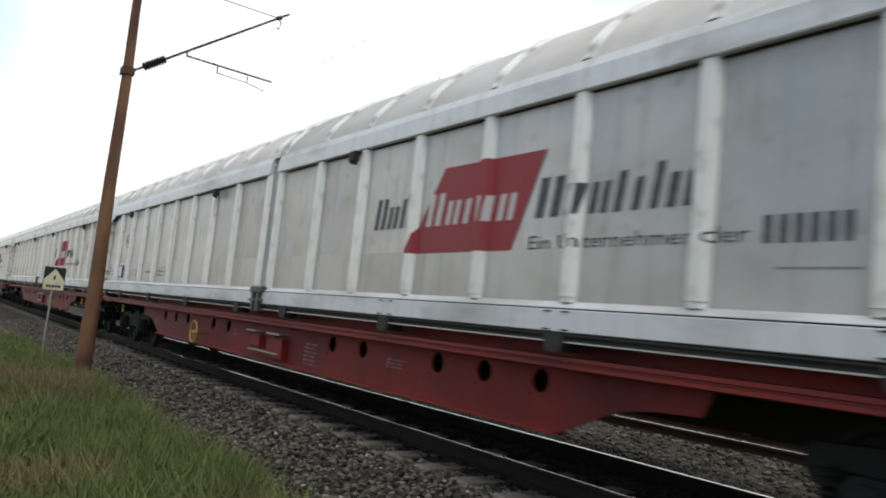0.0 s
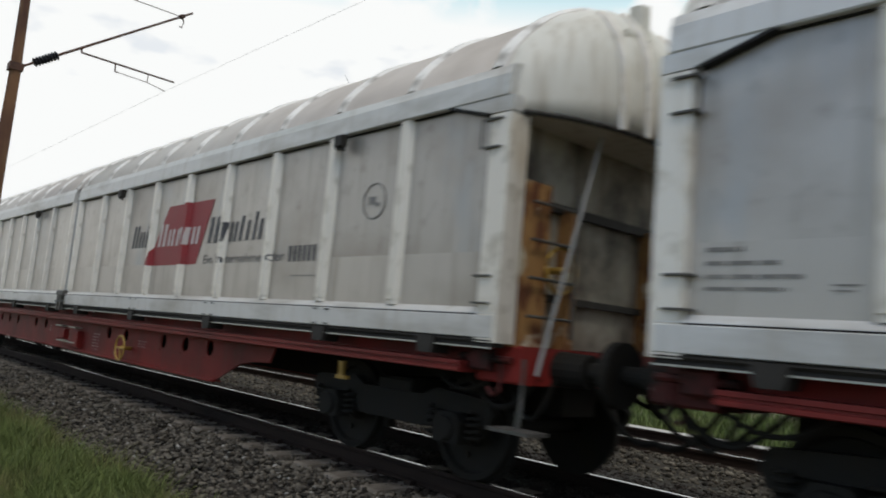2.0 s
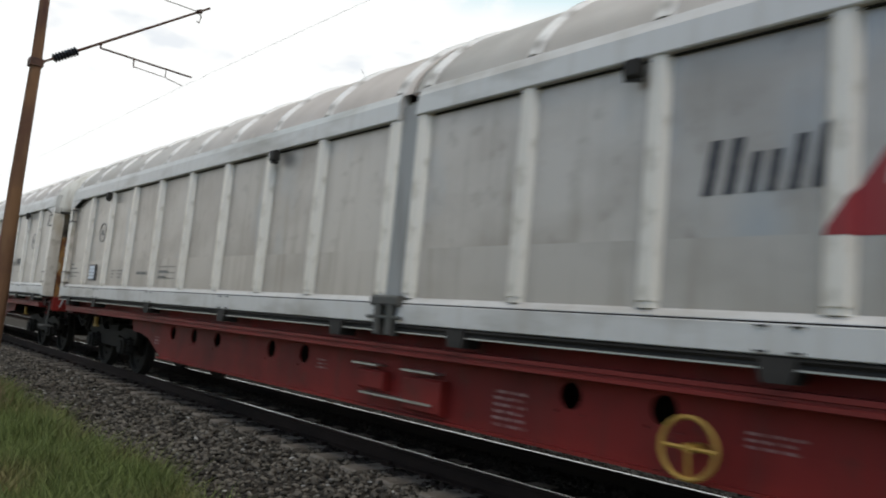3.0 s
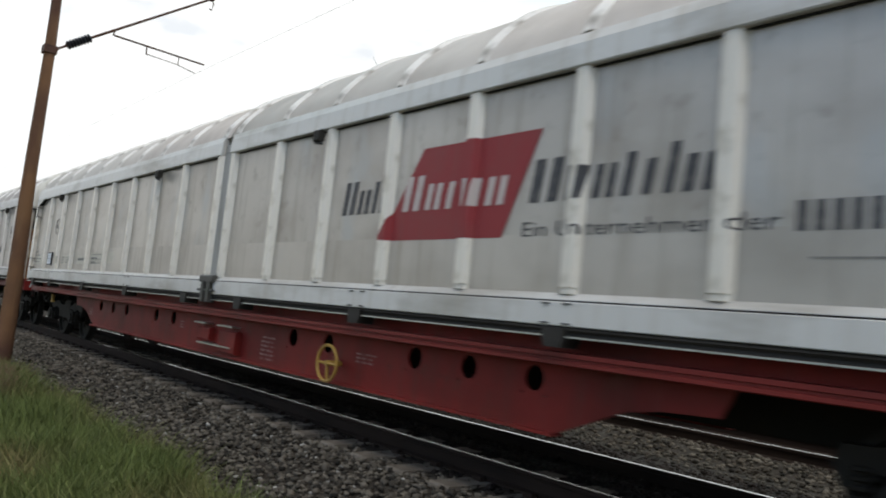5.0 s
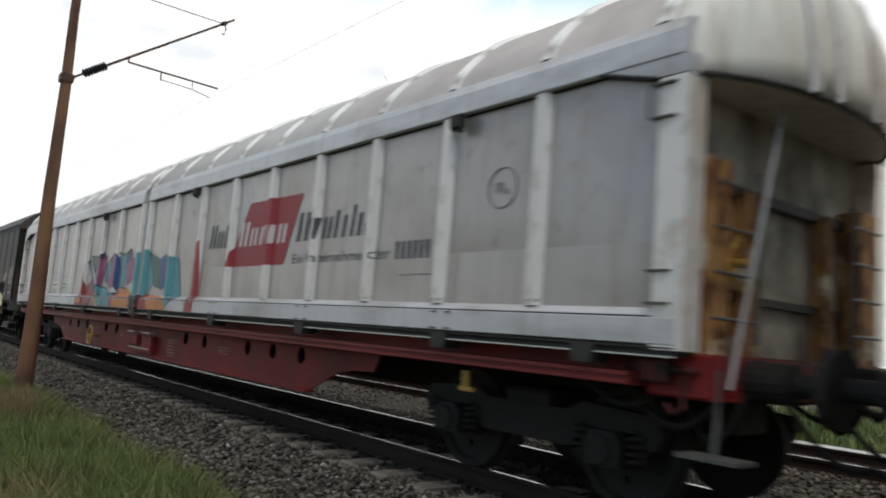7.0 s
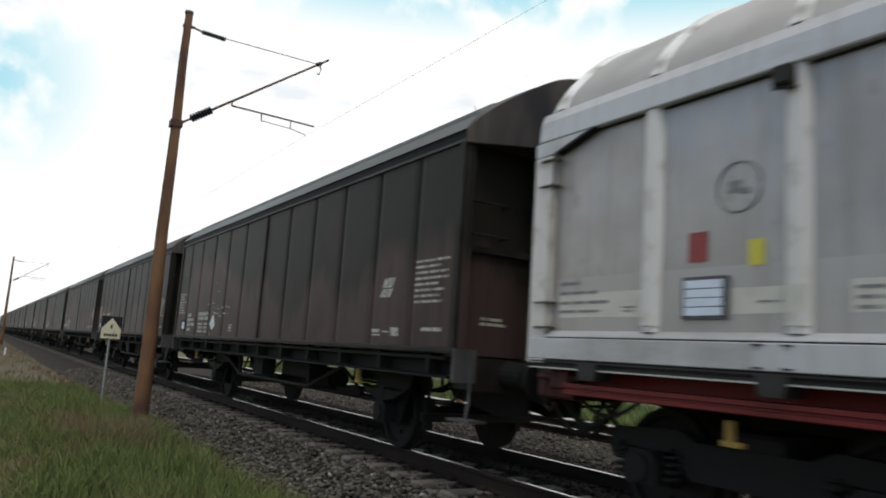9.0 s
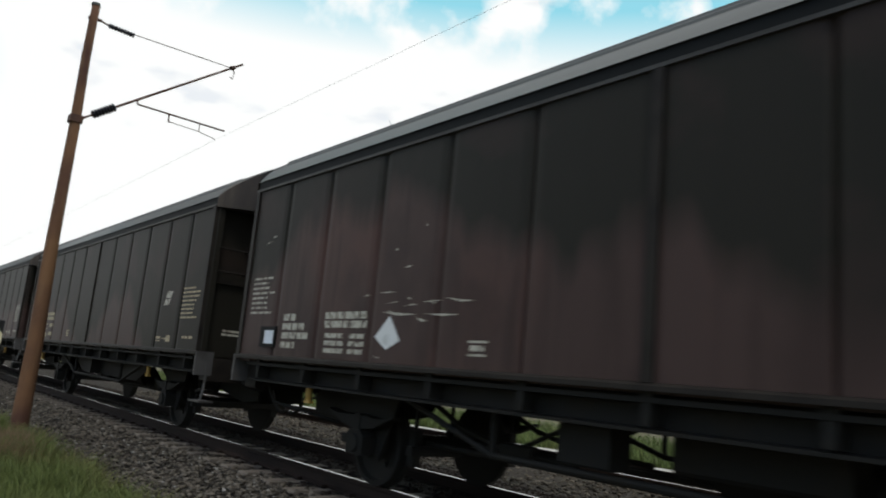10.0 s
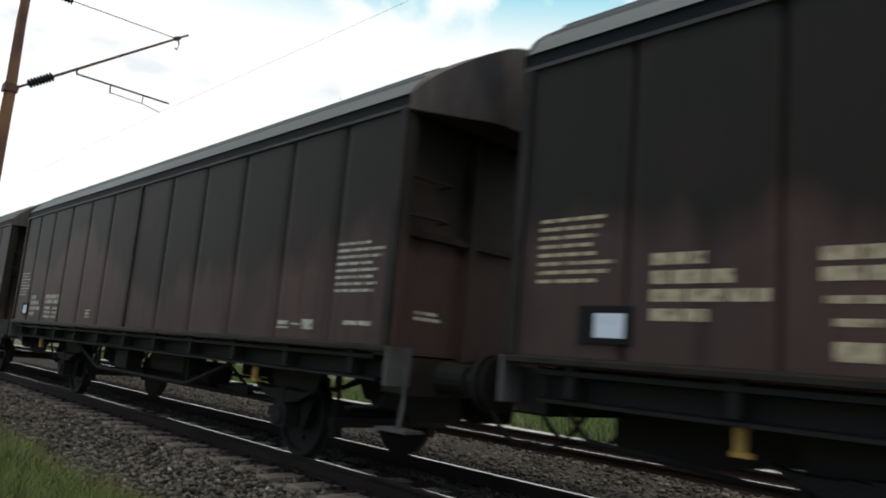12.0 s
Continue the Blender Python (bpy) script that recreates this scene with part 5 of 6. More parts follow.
def brown_wagon():
    """Short two axle wagon; its front corner is at y = 0."""
    w = empty("covered_wagon", "sooty dark brown two axle sliding wall goods wagon", "goods wagon", "brown goods wagons")
    L = 12.75
    bm = bmesh.new()
    box(bm, -1.47, 1.47, 0.14, L - 0.14, 1.24, 3.55)
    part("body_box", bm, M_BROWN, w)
    cuts = [0.0, 0.97, 1.97, 3.05, 4.12, 5.2, 6.375, 7.55, 8.63, 9.70, 10.78, 11.78, L]
    for s in (-1, 1):
        for k, (a, b) in enumerate(zip(cuts, cuts[1:])):
            bm = bmesh.new()
            x0, x1 = (s * 1.48, s * 1.535)
            g = 0.075
            prism(bm, [(x0, a + 0.004), (x1 - s * 0.034, a + 0.012), (x1 - s * 0.008, a + g * 0.55), (x1, a + g * 1.5), (x1, b - g * 1.5), (x1 - s * 0.008, b - g * 0.55), (x1 - s * 0.034, b - 0.012), (x0, b - 0.004)], 1.31, 3.469, "z")
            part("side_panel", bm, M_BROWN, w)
        for u in (0.05, 6.36, L - 0.05):
            bm = bmesh.new()
            x0, x1 = sorted((s * 1.50, s * 1.558))
            prism(bm, [(x0, u - 0.045), (x1, u - 0.04), (x1, u + 0.04), (x0, u + 0.045)], 1.31, 3.469, "z")
            part("upright", bm, M_BROWNTRIM, w)
        bm = bmesh.new()
        prism(bm, [(s * 1.47, 3.47), (s * 1.56, 3.47), (s * 1.565, 3.498), (s * 1.53, 3.505), (s * 1.47, 3.505)], 0.0, L)
        part("cornice", bm, M_CORNICE, w, "dusty steel cornice strip")
        bm = bmesh.new()
        box(bm, *sorted((s * 1.44, s * 1.535)), 0.0, L, 3.506, 3.625)
        part("gutter", bm, M_GUTTER, w, "black gutter strip")
        bm = bmesh.new()
        prism(bm, [(s * 1.44, 1.255), (s * 1.57, 1.255), (s * 1.57, 1.29), (s * 1.545, 1.308), (s * 1.44, 1.308)], 0.0, L)
        part("lower_rail", bm, M_BROWNTRIM, w)
        bm = bmesh.new()
        prism(bm, [(s * 1.28, 0.985), (s * 1.46, 0.985), (s * 1.46, 1.01), (s * 1.33, 1.02), (s * 1.33, 1.17), (s * 1.50, 1.18), (s * 1.50, 1.215), (s * 1.28, 1.215)], 0.25, L - 0.25)
        part("side_sill", bm, M_DARK, w)
        bm = bmesh.new()
        prism(bm, [(-0.05, 1.254), (0.05, 1.254), (0.03, 1.03), (-0.03, 1.03)], *sorted((s * 1.34, s * 1.49)), "x")
        knee = part("sill_knee", bm, M_DARK, w)
        knee.matrix_basis = pose(0, 0.6, 0)
        for k in range(1, 11):
            again(knee, 0, 0.6 + 1.16 * k, 0)
    bm = bmesh.new()
    part("roof", shell(bm, B_ROOF, 0.02, L - 0.02), M_BROWNROOF, w, "bleached grey curved roof")
    for x, z in ((-1.36, 3.835), (-1.18, 3.975), (1.36, 3.835), (1.18, 3.975)):
        bm = bmesh.new()
        box(bm, x - 0.012, x + 0.012, 0.05, L - 0.05, z - 0.02, z + 0.016)
        part("roof_seam", bm, M_BROWNROOF, w)
    for e, u in ((-1, 0.0), (1, L)):
        bm = bmesh.new()
        hood(bm, B_ROOF, [(0, 0.44), (0.50, 0.42), (1.0, 0.01)], 0.0, 3.46, e)
        for v in bm.verts:
            v.co.y += u
        part("end_hood", bm, M_BROWNHOOD, w, "dusty brown rounded end hood")
        for s in (-1, 1):
            a, b = sorted((u - e * 0.005, u - e * 0.28))
            bm = bmesh.new()
            prism(bm, [(s * 1.40, a), (s * 1.478, a), (s * 1.478, b), (s * 1.40, b)], 1.22, 3.468, "z")
            part("end_cheek", bm, M_BROWN, w)
            a2, b2 = sorted((u - e * 0.07, u - e * 0.15))
            bm = bmesh.new()
            prism(bm, [(s * 0.5 - 0.05, a2), (s * 0.5 + 0.05, a2), (s * 0.5 + 0.05, b2), (s * 0.5 - 0.05, b2)], 1.22, 3.468, "z")
            part("end_upright", bm, M_BROWN, w)
        bm = bmesh.new()
        a, b = sorted((u - e * 0.09, u - e * 0.15))
        box(bm, -1.44, 1.44, a, b, 2.33, 2.40, 0.01)
        part("end_rail", bm, M_BROWNTRIM, w)
        for z in (2.5, 2.85):
            bm = bmesh.new()
            polyline(bm, [(-1.41, u - e * 0.12, z), (-1.41, u + e * 0.02, z), (-0.95, u + e * 0.02, z), (-0.95, u - e * 0.145, z)], 0.014)
            part("end_grip", bm, M_BROWNTRIM, w)
        bm = bmesh.new()
        a, b = sorted((u - e * 0.26, u + e * 0.05))
        box(bm, -1.35, 1.35, a, b, 0.88, 1.22, 0.02)
        part("headstock", bm, M_BROWNTRIM, w)
        bm = bmesh.new()
        prism(bm, [(-1.56, u), (-1.30, u), (-1.30, u + e * 0.06), (-1.56, u + e * 0.04)], 0.96, 1.30, "z")
        part("corner_plate", bm, M_CORNICE, w, "scuffed corner plate")
        buffers(w, u + e * 0.06, e)
        bm = bmesh.new()
        for z, x1 in ((1.62, -0.86), (1.565, -0.80)):
            quads(bm, [(-1.15, u - e * 0.1385, z), (x1, u - e * 0.1385, z), (x1, u - e * 0.1385, z + 0.03), (-1.15, u - e * 0.1385, z + 0.03)])
        tagged(part("end_stencil", bm, M_STENCIL, w, "small white stencil"), kind="stuff")
        step_iron(w, u + e * 0.14, e * 1.42, M_CORNICE)
    # running gear
    for u in (2.36, 10.39):
        for s in (-1, 1):
            bm = bmesh.new()
            x0, x1 = sorted((s * 0.92, s * 0.945))
            prism(bm, [(u - 0.55, 0.99), (u - 0.24, 0.30), (u - 0.17, 0.30), (u - 0.17, 0.74), (u + 0.17, 0.74), (u + 0.17, 0.30), (u + 0.24, 0.30), (u + 0.55, 0.99)], x0, x1, "x")
            part("axle_guard", bm, M_DARK, w)
            bm = bmesh.new()
            x0, x1 = sorted((s * 0.95, s * 1.12))
            prism(bm, [(u - 0.15, 0.34), (u + 0.15, 0.34), (u + 0.16, 0.54), (u + 0.09, 0.60), (u - 0.09, 0.60), (u - 0.16, 0.54)], x0, x1, "x")
            tube(bm, (s * 1.11, u, 0.46), (s * 1.15, u, 0.46), 0.11, 0.09, 14)
            part("axle_box", bm, M_DARK, w, "black axle box with a round cover")
            bm = bmesh.new()
            x0, x1 = sorted((s * 0.98, s * 1.10))
            for k in range(6):
                h = 0.64 - 0.09 * (1 - k / 6)
                q = 0.62 - 0.085 * k
                zz = 0.60 + 0.022 * (5 - k) * 0 + 0.024 * k
                prism(bm, [(u - q, zz + 0.16 * (q / 0.62) ** 2 + 0.022), (u - q * 0.5, zz + 0.04 * (q / 0.62) ** 2 + 0.022), (u, zz + 0.022), (u + q * 0.5, zz + 0.04 * (q / 0.62) ** 2 + 0.022), (u + q, zz + 0.16 * (q / 0.62) ** 2 + 0.022),
                           (u + q, zz + 0.16 * (q / 0.62) ** 2), (u + q * 0.5, zz + 0.04 * (q / 0.62) ** 2), (u, zz), (u - q * 0.5, zz + 0.04 * (q / 0.62) ** 2), (u - q, zz + 0.16 * (q / 0.62) ** 2)], x0, x1, "x")
            box(bm, x0 - 0.01, x1 + 0.01, u - 0.06, u + 0.06, 0.59, 0.77)
            part("leaf_spring", bm, M_DARK, w)
            for d in (-0.54, 0.54):
                bm = bmesh.new()
                box(bm, s * 0.70 - 0.05, s * 0.70 + 0.05, u + d - 0.05, u + d + 0.05, 0.28, 0.66)
                tube(bm, (s * 0.70, u + d, 0.6), (s * 0.70, u + d, 1.0), 0.025)
                part("brake_block", bm, M_DARK, w)
    bm = bmesh.new()
    box(bm, -0.22, 0.22, 0.2, L - 0.2, 0.95, 1.2)
    for u in (1.0, 3.7, 5.2, 7.5, 9.0, 11.7):
        box(bm, -1.3, 1.3, u - 0.06, u + 0.06, 1.0, 1.22)
    box(bm, -1.28, 1.28, 0.25, L - 0.25, 1.19, 1.24)
    part("underframe", bm, M_DARK, w)
    for s in (-1, 1):
        bm = bmesh.new()
        polyline(bm, [(s * 1.22, 3.3, 1.0), (s * 1.22, 4.6, 0.62), (s * 1.22, 8.1, 0.62), (s * 1.22, 9.4, 1.0)], 0.03, 8)
        part("truss_rod", bm, M_DARK, w)
        for u in (4.6, 8.1):
            bm = bmesh.new()
            tube(bm, (s * 1.22, u, 0.60), (s * 1.22, u, 1.0), 0.03, 0.03, 8)
            part("truss_post", bm, M_DARK, w)
    bm = bmesh.new()
    tube(bm, (-0.45, 5.2, 0.72), (-0.45, 6.4, 0.72), 0.19, 0.19, 18)
    tube(bm, (-0.3, 3.4, 0.62), (-0.3, 9.3, 0.58), 0.025)
    box(bm, -1.2, -0.95, 6.9, 7.4, 0.66, 0.98, 0.02)
    part("brake_cylinder", bm, M_DARK, w)
    for s in (-1, 1):
        bm = bmesh.new()
        for u0, u1 in ((2.95, 5.0), (9.80, 7.75)):
            polyline(bm, [(s * 0.54, u0, 0.96), (s * 0.54, u0 + (u1 - u0) * 0.25, 0.74), (s * 0.54, u0 + (u1 - u0) * 0.6, 0.60), (s * 0.54, u1, 0.58)], 0.03, 7)
            polyline(bm, [(s * 0.50, u0 + (u1 - u0) * 0.6, 0.60), (s * 0.50, u1, 0.97)], 0.025, 7)
            box(bm, s * 0.54 - 0.05, s * 0.54 + 0.05, *sorted((u0 + (u1 - u0) * 0.55, u0 + (u1 - u0) * 0.75)), 0.52, 0.68, 0.02)
        tube(bm, (s * 0.54, 2.9, 0.52), (s * 0.54, 9.85, 0.52), 0.03, 0.03, 8)
        part("brake_rigging", bm, M_DARK, w)
        bm = bmesh.new()
        box(bm, *sorted((s * 0.62, s * 0.95)), 5.35, 6.55, 0.70, 0.99, 0.03)
        part("equipment_box", bm, M_DARK, w)
    # stiffeners, brake beams and pipes at both ends
    for e, u in ((1, 0.0), (-1, L)):
        for s in (-1, 1):
            bm = bmesh.new()
            prism(bm, [(u + e * 0.20, 0.62), (u + e * 0.75, 0.56), (u + e * 1.75, 0.72), (u + e * 1.95, 0.99), (u + e * 0.20, 0.99)][::e], *sorted((s * 0.36, s * 0.39)), "x")
            part("end_stiffener", bm, M_DARK, w)
            bm = bmesh.new()
            polyline(bm, [(s * 1.18, u + e * 0.3, 0.95), (s * 1.18, u + e * 0.5, 0.74), (s * 1.05, u + e * 1.1, 0.68), (s * 0.8, u + e * 1.5, 0.60)], 0.022)
            part("brake_pipe", bm, M_DARK, w)
        for y in (1.72, 3.0):
            bm = bmesh.new()
            box(bm, -0.85, 0.85, u + e * y - 0.05, u + e * y + 0.05, 0.40, 0.50)
            part("brake_beam", bm, M_DARK, w)
    bm = bmesh.new()
    tube(bm, (0.45, 3.9, 0.74), (0.45, 5.1, 0.74), 0.17, 0.17, 16)
    part("air_tank", bm, M_DARK, w)
    for u in (2.55, 11.05):
        bm = bmesh.new()
        tube(bm, (-1.36, u, 0.83), (-1.36, u, 0.98), 0.034, 0.04, 10)
        box(bm, -1.39, -1.33, u - 0.07, u + 0.04, 0.81, 0.84)
        part("brake_lever", bm, M_YELLOW, w, "ochre yellow lever grip")

    bm = bmesh.new()
    box(bm, -1.555, -1.53, 11.70, 12.10, 1.41, 1.66)
    holder = part("card_holder", bm, M_GUTTER, w, "black label holder")
    bm = bmesh.new()
    box(bm, -1.560, -1.556, 11.74, 11.97, 1.45, 1.61)
    part("card", bm, M_PAPER, holder, "bluish white label card")
    return w, [wheelset(w, 2.36), wheelset(w, 10.39)]


def brown_stencils(w, k):
    """The stencilled lines of one brown wagon; the second wagon carries larger, creamier ones."""
    ink = M_CREAM if k == 1 else M_STENCIL

    def stencil(name, polys, label="faded white stencilled lines"):
        bm = bmesh.new()
        for p in polys:
            quads(bm, [(-1.5385, u, z) for u, z in p])
        tagged(part(name, bm, ink, w, label), kind="stuff")
    stencil("stencil_block", rows_of_bars(0.15, 0.90, 1.78, 2.30, 8, 21 + k, 0.35, 0.42))
    stencil("stencil_block", rows_of_bars(11.84, 12.50, 1.82, 2.32, 8, 40 + k, 0.35, 0.42))
    if k == 1:
        for u0, u1, z0, z1 in ((11.20, 11.57, 1.92, 2.01), (11.02, 11.57, 1.80, 1.90), (10.80, 11.57, 1.69, 1.78), (11.18, 11.57, 1.57, 1.66)):
            stencil("stencil", rows_of_bars(u0, u1, z0, z1, 1, int(u0 * 100), 0.03, 0.85))
        for u0, u1, z0, z1 in ((9.62, 10.55, 1.91, 2.00), (9.62, 10.55, 1.80, 1.89), (10.22, 10.53, 1.68, 1.73), (9.68, 10.02, 1.63, 1.73), (10.22, 10.48, 1.56, 1.61), (9.66, 10.04, 1.42, 1.52), (10.22, 10.48, 1.38, 1.50)):
            stencil("stencil", rows_of_bars(u0, u1, z0, z1, 1, int(u0 * 100 + z0 * 50), 0.03, 0.85))
    else:
        for u0, u1, z0, z1 in ((11.24, 11.56, 1.73, 1.83), (11.00, 11.56, 1.62, 1.72), (10.88, 11.56, 1.52, 1.61), (11.20, 11.56, 1.41, 1.50)):
            stencil("stencil", rows_of_bars(u0, u1, z0, z1, 1, int(u0 * 100) + k, 0.06, 0.8))
        stencil("stencil", rows_of_bars(9.70, 10.57, 1.65, 1.84, 2, 24, 0.05, 0.78) + rows_of_bars(10.14, 10.54, 1.38, 1.62, 3, 25, 0.2, 0.62) + rows_of_bars(9.72, 10.05, 1.38, 1.62, 3, 26, 0.2, 0.62))
    stencil("stencil", rows_of_bars(0.26, 0.70, 1.47, 1.52, 1, 27, 0.05, 0.8))
    stencil("stencil_line", [[(1.22, 1.41), (1.42, 1.41), (1.42, 1.51), (1.22, 1.51)], [(1.42, 1.445), (1.62, 1.455), (1.66, 1.47), (1.42, 1.465)], [(1.68, 1.41), (1.90, 1.41), (1.90, 1.43), (1.68, 1.43)], [(1.68, 1.45), (1.90, 1.45), (1.90, 1.49), (1.68, 1.49)]])
    stencil("stencil_box", [[(7.92, 1.42), (8.16, 1.42), (8.16, 1.44), (7.92, 1.44)], [(7.92, 1.53), (8.16, 1.53), (8.16, 1.55), (7.92, 1.55)], [(7.95, 1.46), (8.13, 1.46), (8.13, 1.51), (7.95, 1.51)]])


# ---- the train ----
GREY_PITCH, BROWN_PITCH = 23.24, 14.15
wagons = []


def wheels_of(w):
    return [o for o in w.children_recursive if o.name.split(".")[0] == "wheelset"]


grey, _ = grey_wagon()
grey_all = [grey] + [copy_thing(grey, pose(0, 0, 0)) for _ in range(3)]
for k, w in enumerate(grey_all):
    wagons.append((w, 10.30 + GREY_PITCH * k))
# the first wagon carries its brake wheel behind the middle, the last one too
for w in (grey_all[0], grey_all[3]):
    for o in w.children:
        if o.name.split(".")[0] == "brake_wheel":
            o.matrix_basis = pose(0, 2 * 3.02, 0)

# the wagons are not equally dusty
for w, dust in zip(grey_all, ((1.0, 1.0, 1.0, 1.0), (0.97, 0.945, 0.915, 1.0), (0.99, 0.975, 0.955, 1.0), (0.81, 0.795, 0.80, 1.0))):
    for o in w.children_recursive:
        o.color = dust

# sprayed letters on the last grey wagon
SPRAY = {}
for key, rgb in (("red", (0.27, 0.036, 0.028)), ("violet", (0.055, 0.050, 0.125)), ("green", (0.028, 0.11, 0.065)), ("teal", (0.08, 0.25, 0.27)), ("magenta", (0.25, 0.06, 0.13)),
                 ("orange", (0.48, 0.16, 0.03)), ("blue", (0.035, 0.06, 0.17)), ("pale", (0.45, 0.45, 0.42)), ("black", (0.02, 0.02, 0.025))):
    SPRAY[key] = material("sprayed " + key, rgb, 0.45, 0.0, [(tuple(c * 0.7 for c in rgb), 4, 0.45, 0.75, ONE)])
last_grey = grey_all[3]
tagged(last_grey, "silver grey sliding wall wagon with bright graffiti along its side")
GRAFFITI = [
    ("red", [(4.22, 1.26), (4.06, 1.98), (3.84, 2.0), (3.70, 1.60), (3.62, 1.26)]),
    ("red", [(3.72, 1.60), (3.34, 1.80), (3.05, 1.58), (3.20, 1.26), (3.72, 1.26)]),
    ("orange", [(4.10, 1.30), (4.10, 1.40), (3.72, 1.40), (3.72, 1.30)]),
    ("violet", [(3.74, 2.18), (3.50, 2.24), (3.02, 1.72), (3.05, 1.40), (3.40, 1.90)]),
    ("violet", [(3.02, 1.72), (3.05, 1.40), (3.30, 1.18), (3.02, 1.18), (2.86, 1.45), (2.90, 1.72)]),
    ("green", [(3.55, 2.31), (2.98, 2.28), (2.90, 2.05), (3.06, 1.92), (3.36, 2.16)]),
    ("pale", [(3.36, 2.16), (3.06, 1.92), (2.94, 1.70), (3.02, 1.72), (3.45, 2.17)]),
    ("teal", [(2.98, 2.0), (2.72, 2.0), (2.70, 1.70), (2.94, 1.70)]),
    ("magenta", [(2.74, 2.22), (2.36, 2.28), (2.30, 1.96), (2.60, 1.66), (2.72, 1.80)]),
    ("violet", [(2.80, 2.20), (2.50, 2.36), (2.40, 2.28), (2.70, 2.10)]),
    ("orange", [(2.86, 1.62), (2.62, 1.62), (2.60, 1.26), (2.88, 1.26)]),
    ("teal", [(2.68, 1.68), (2.10, 1.62), (1.88, 1.52), (2.10, 1.26), (2.52, 1.30)]),
    ("violet", [(2.60, 1.50), (2.42, 1.46), (2.02, 1.26), (2.40, 1.24)]),
    ("blue", [(2.34, 2.02), (2.18, 2.14), (2.02, 1.78), (2.12, 1.70), (2.30, 1.78)]),
    ("teal", [(2.16, 2.12), (1.90, 2.26), (1.92, 1.96), (2.02, 1.74)]),
    ("magenta", [(1.92, 1.98), (1.90, 2.28), (1.62, 2.26), (1.50, 1.72), (1.60, 1.58), (2.02, 1.66)]),
    ("red", [(1.86, 2.30), (1.56, 2.28), (1.46, 1.70), (1.62, 1.58), (1.76, 1.70)]),
    ("blue", [(1.56, 2.28), (1.44, 2.26), (1.22, 1.95), (1.24, 1.66), (1.38, 1.52), (1.48, 1.70)]),
    ("green", [(2.02, 1.50), (1.84, 1.52), (2.00, 1.26), (2.14, 1.26)]),
    ("teal", [(1.84, 1.50), (1.62, 1.50), (1.56, 1.26), (1.98, 1.26)]),
    ("magenta", [(1.58, 1.52), (1.38, 1.52), (1.40, 1.26), (1.60, 1.26)]),
    ("teal", [(1.42, 2.30), (1.02, 2.26), (0.86, 1.80), (1.00, 1.64), (1.22, 1.66), (1.22, 1.95)]),
    ("orange", [(1.26, 1.64), (0.80, 1.62), (0.30, 1.50), (0.34, 1.26), (1.38, 1.26)]),
    ("violet", [(1.00, 2.28), (0.70, 2.36), (0.60, 2.10), (0.96, 1.96)]),
    ("magenta", [(0.92, 2.06), (0.52, 2.20), (0.40, 1.80), (0.80, 1.66)]),
    ("teal", [(0.44, 2.24), (-0.30, 2.30), (-0.70, 1.70), (-0.10, 1.40), (0.36, 1.50)]),
    ("red", [(0.30, 1.48), (-0.60, 1.52), (-0.66, 1.26), (0.30, 1.26)]),
    ("green", [(-0.34, 2.26), (-0.90, 2.12), (-1.06, 1.60), (-0.72, 1.66)]),
    ("blue", [(-0.92, 2.10), (-1.20, 2.20), (-1.50, 1.70), (-1.10, 1.58)]),
    ("teal", [(-1.22, 2.18), (-1.80, 2.10), (-2.05, 1.50), (-1.50, 1.30)]),
    ("orange", [(-0.70, 1.50), (-1.48, 1.46), (-1.60, 1.26), (-0.66, 1.26)]),
    ("red", [(-2.50, 2.26), (-2.72, 2.34), (-2.78, 1.26), (-2.45, 1.26)]),
]
for colour in SPRAY:
    k = list(SPRAY).index(colour)
    for p in [p for c, p in GRAFFITI if c == colour]:
        paint("graffiti", [p], SPRAY[colour], last_grey, colour + " sprayed letter piece", 0.0065 + 0.0009 * k, True)
outline = []
for c, p in GRAFFITI[3:24]:
    a, b = Vector((*p[0], 0)), Vector((*p[1], 0))
    d = (b - a).normalized().cross(Vector((0, 0, 1))) * 0.014
    outline.append([(a.x - d.x, a.y - d.y), (b.x - d.x, b.y - d.y), (b.x + d.x, b.y + d.y), (a.x + d.x, a.y + d.y)])
paint("graffiti_outline", outline, SPRAY["black"], last_grey, "black sprayed outlines", 0.016, True)
paint("sticker", [[(9.14, 1.97), (9.30, 1.97), (9.30, 2.18), (9.14, 2.18)]], SPRAY["red"], last_grey, "small red sticker", 0.005)
M_LEMON = material("yellow sticker", (0.55, 0.48, 0.05), 0.5)
paint("sticker", [[(8.70, 1.92), (8.82, 1.92), (8.82, 2.09), (8.70, 2.09)]], M_LEMON, last_grey, "small yellow sticker", 0.005)
for u0, u1, z0, z1 in ((9.72, 10.65, 1.60, 1.80), (8.4, 8.95, 1.61, 1.78), (7.4, 8.15, 1.61, 1.80), (6.2, 6.95, 1.62, 1.80), (5.2, 6.0, 1.62, 1.84), (4.5, 4.9, 1.64, 1.86)):
    for w in (last_grey, grey_all[2]):
        paint("wiped_patch", [[(u0, z0), (u1, z0), (u1, z1), (u0, z1)]], M_PALEPATCH, w, "wiped pale patch round the stencils", 0.0022)

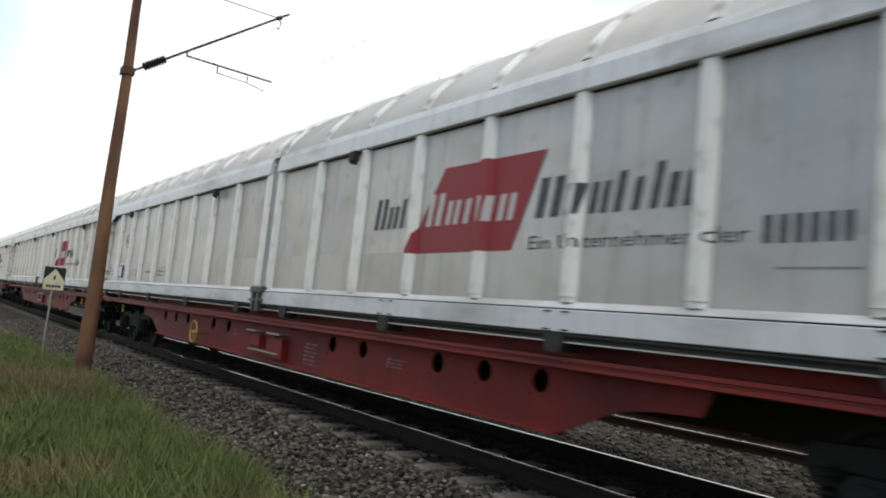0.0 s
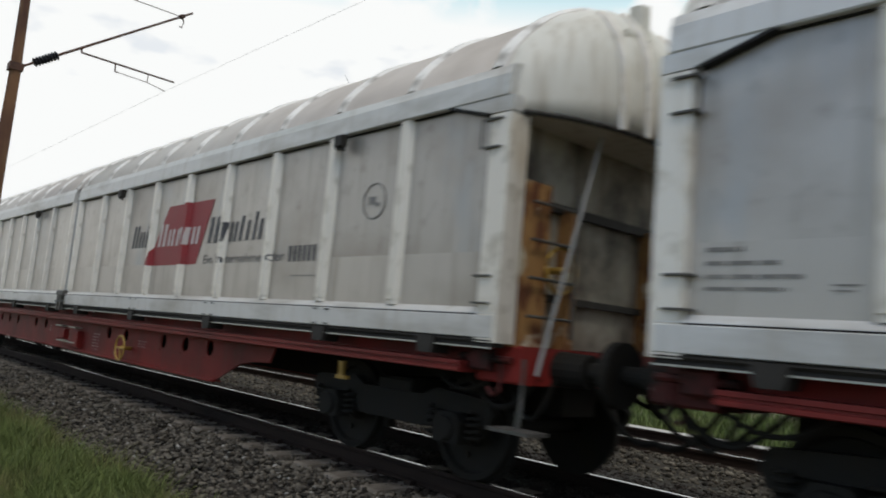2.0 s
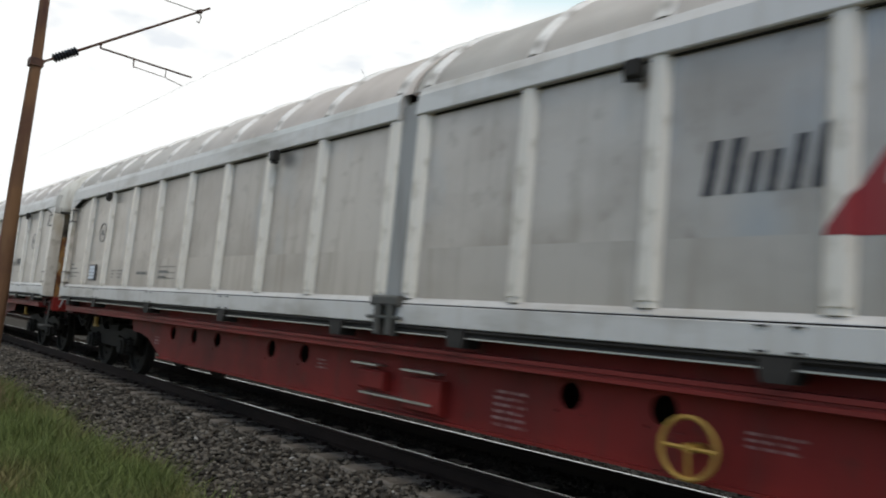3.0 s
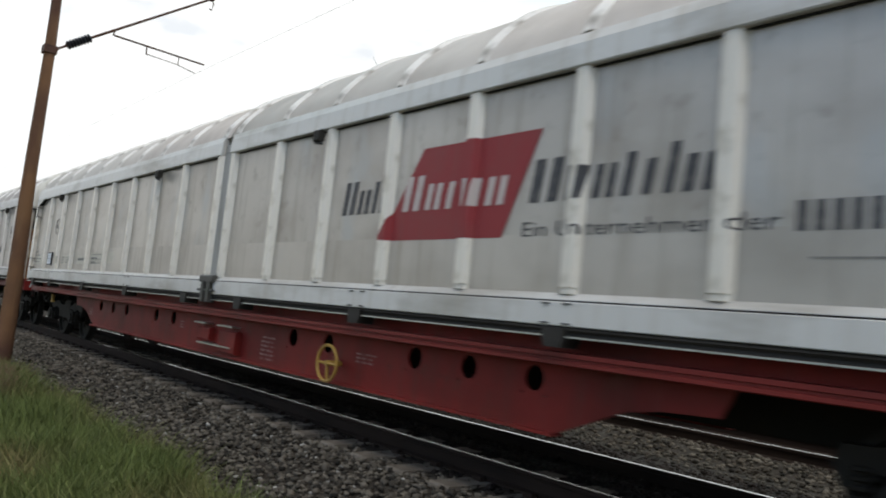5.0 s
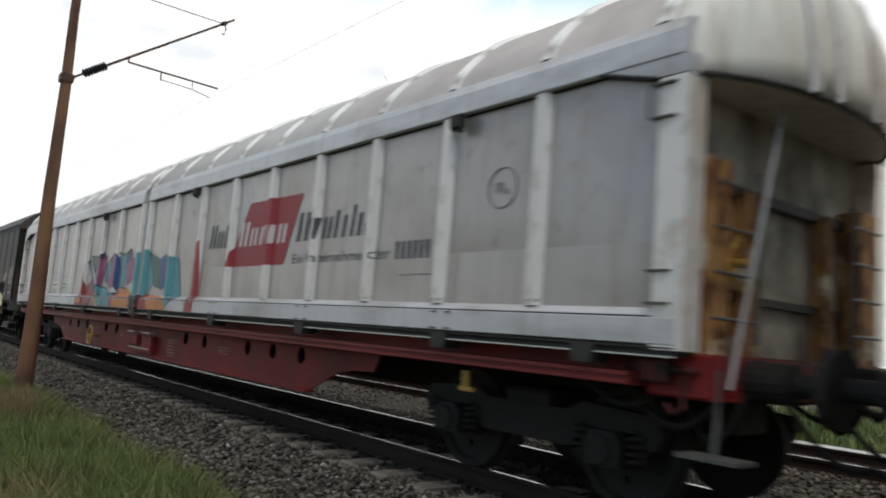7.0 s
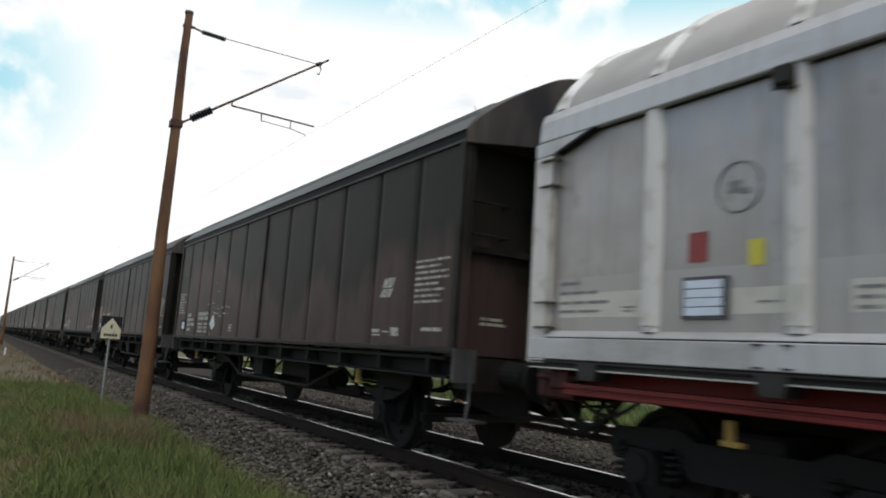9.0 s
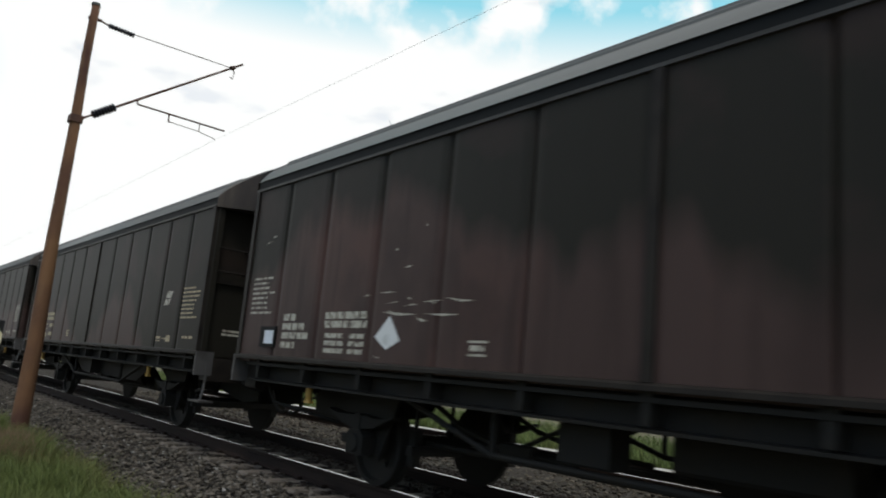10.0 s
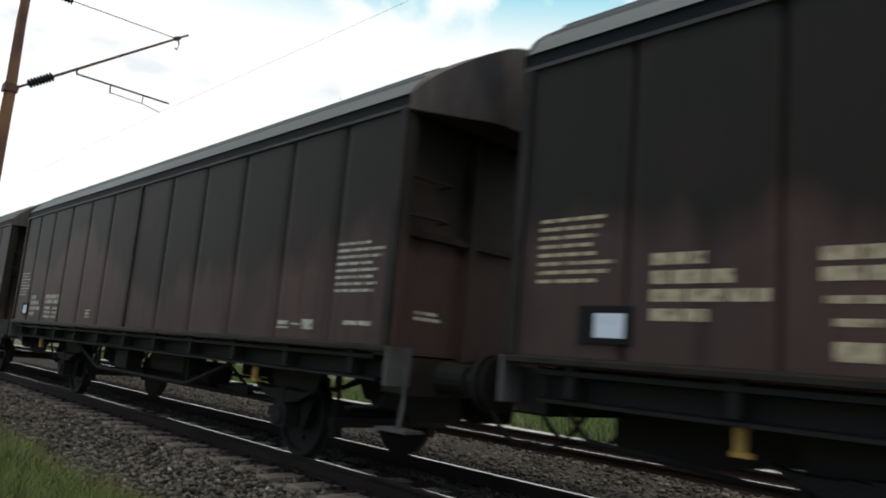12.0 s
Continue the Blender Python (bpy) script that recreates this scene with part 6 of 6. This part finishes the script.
paint("table_stencil", [[(4.54, z), (4.86, z), (4.86, z + 0.014), (4.54, z + 0.014)] for z in (1.68, 1.75, 1.81)], M_GREYTEXT, last_grey, "ruled grey table lines", 0.005)
brown, _ = brown_wagon()
brown_all = [brown] + [copy_thing(brown, pose(0, 0, 0)) for _ in range(13)]
for k, w in enumerate(brown_all):
    wagons.append((w, 92.22 + BROWN_PITCH * k))
for k, w in enumerate(brown_all):
    brown_stencils(w, k)
for w, drop in zip(brown_all[:2], (0.13, 0.0)):
    bm = bmesh.new()
    for p in ([(1.76, 2.00), (1.50, 2.00), (1.42, 2.10), (1.68, 2.10)], [(1.70, 2.115), (1.44, 2.115), (1.38, 2.23), (1.64, 2.23)]):
        quads(bm, [(-1.5388, u, z - drop) for u, z in p])
    part("operator_mark", bm, M_STENCIL, w, "slanted white operator mark")
for s in (-1, 1):
    bm = bmesh.new()
    prism(bm, [(3.5, 0.99), (4.3, 0.66), (8.4, 0.66), (9.2, 0.99)], *sorted((s * 0.98, s * 1.0)), "x")
    part("belly_plate", bm, M_DARK, brown_all[1], "deep dark belly plate")
M_WHITE = material("chalky white paint", (0.66, 0.68, 0.66), 0.6, 0.0, [((0.40, 0.42, 0.40), 9, 0.5, 0.75, ONE)])
bm = bmesh.new()
quads(bm, [(-1.5388, u, z) for u, z in ((9.36, 1.44), (9.57, 1.56), (9.34, 1.77), (9.14, 1.53))])
part("paint_diamond", bm, M_WHITE, brown_all[0], "chalky white diamond")
rng = random.Random(31)
for u0, z0, long in ((9.22, 1.90, 0.20), (9.02, 1.93, 0.07), (8.90, 1.87, 0.26), (9.28, 1.80, 0.10), (8.62, 1.88, 0.12), (9.05, 2.24, 0.14), (9.30, 2.42, 0.06), (8.86, 2.62, 0.05), (12.08, 2.74, 0.22), (12.02, 2.80, 0.10), (9.27, 2.00, 0.30), (8.10, 1.89, 0.42), (8.55, 1.90, 0.30), (8.30, 1.77, 0.50), (8.90, 1.78, 0.60), (9.72, 1.98, 0.13), (8.74, 1.72, 0.20), (9.44, 1.36, 0.14)):
    bm = bmesh.new()
    h = rng.uniform(0.006, 0.013)
    quads(bm, [(-1.5388, u0, z0), (-1.5388, u0 + long * 0.5, z0 - h), (-1.5388, u0 + long, z0 + rng.uniform(-0.02, 0.04)), (-1.5388, u0 + long * 0.4, z0 + h)])
    part("paint_splash", bm, M_STENCIL, brown_all[0], "white paint splash")
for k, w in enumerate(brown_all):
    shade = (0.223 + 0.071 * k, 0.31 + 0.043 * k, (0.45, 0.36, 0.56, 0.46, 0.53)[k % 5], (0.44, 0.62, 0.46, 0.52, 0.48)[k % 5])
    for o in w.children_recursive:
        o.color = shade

for w, s in wagons:
    w.matrix_basis = pose(TRACK_X, s, 0)


def motions():
    beats = [0.5 * k for k in range(25)]
    for w, s in wagons:
        walk(w, [(t, pose(TRACK_X, s - run(t), 0)) for t in beats])
    r = 0.46
    ticks = [k / 15 for k in range(181)]
    for w, s in wagons[:9]:
        for ws in wheels_of(w):
            y = ws.matrix_basis.translation.y
            walk(ws, [(t, pose(0, y, r, math.degrees(run(t) / r) % 360)) for t in ticks])


motions()
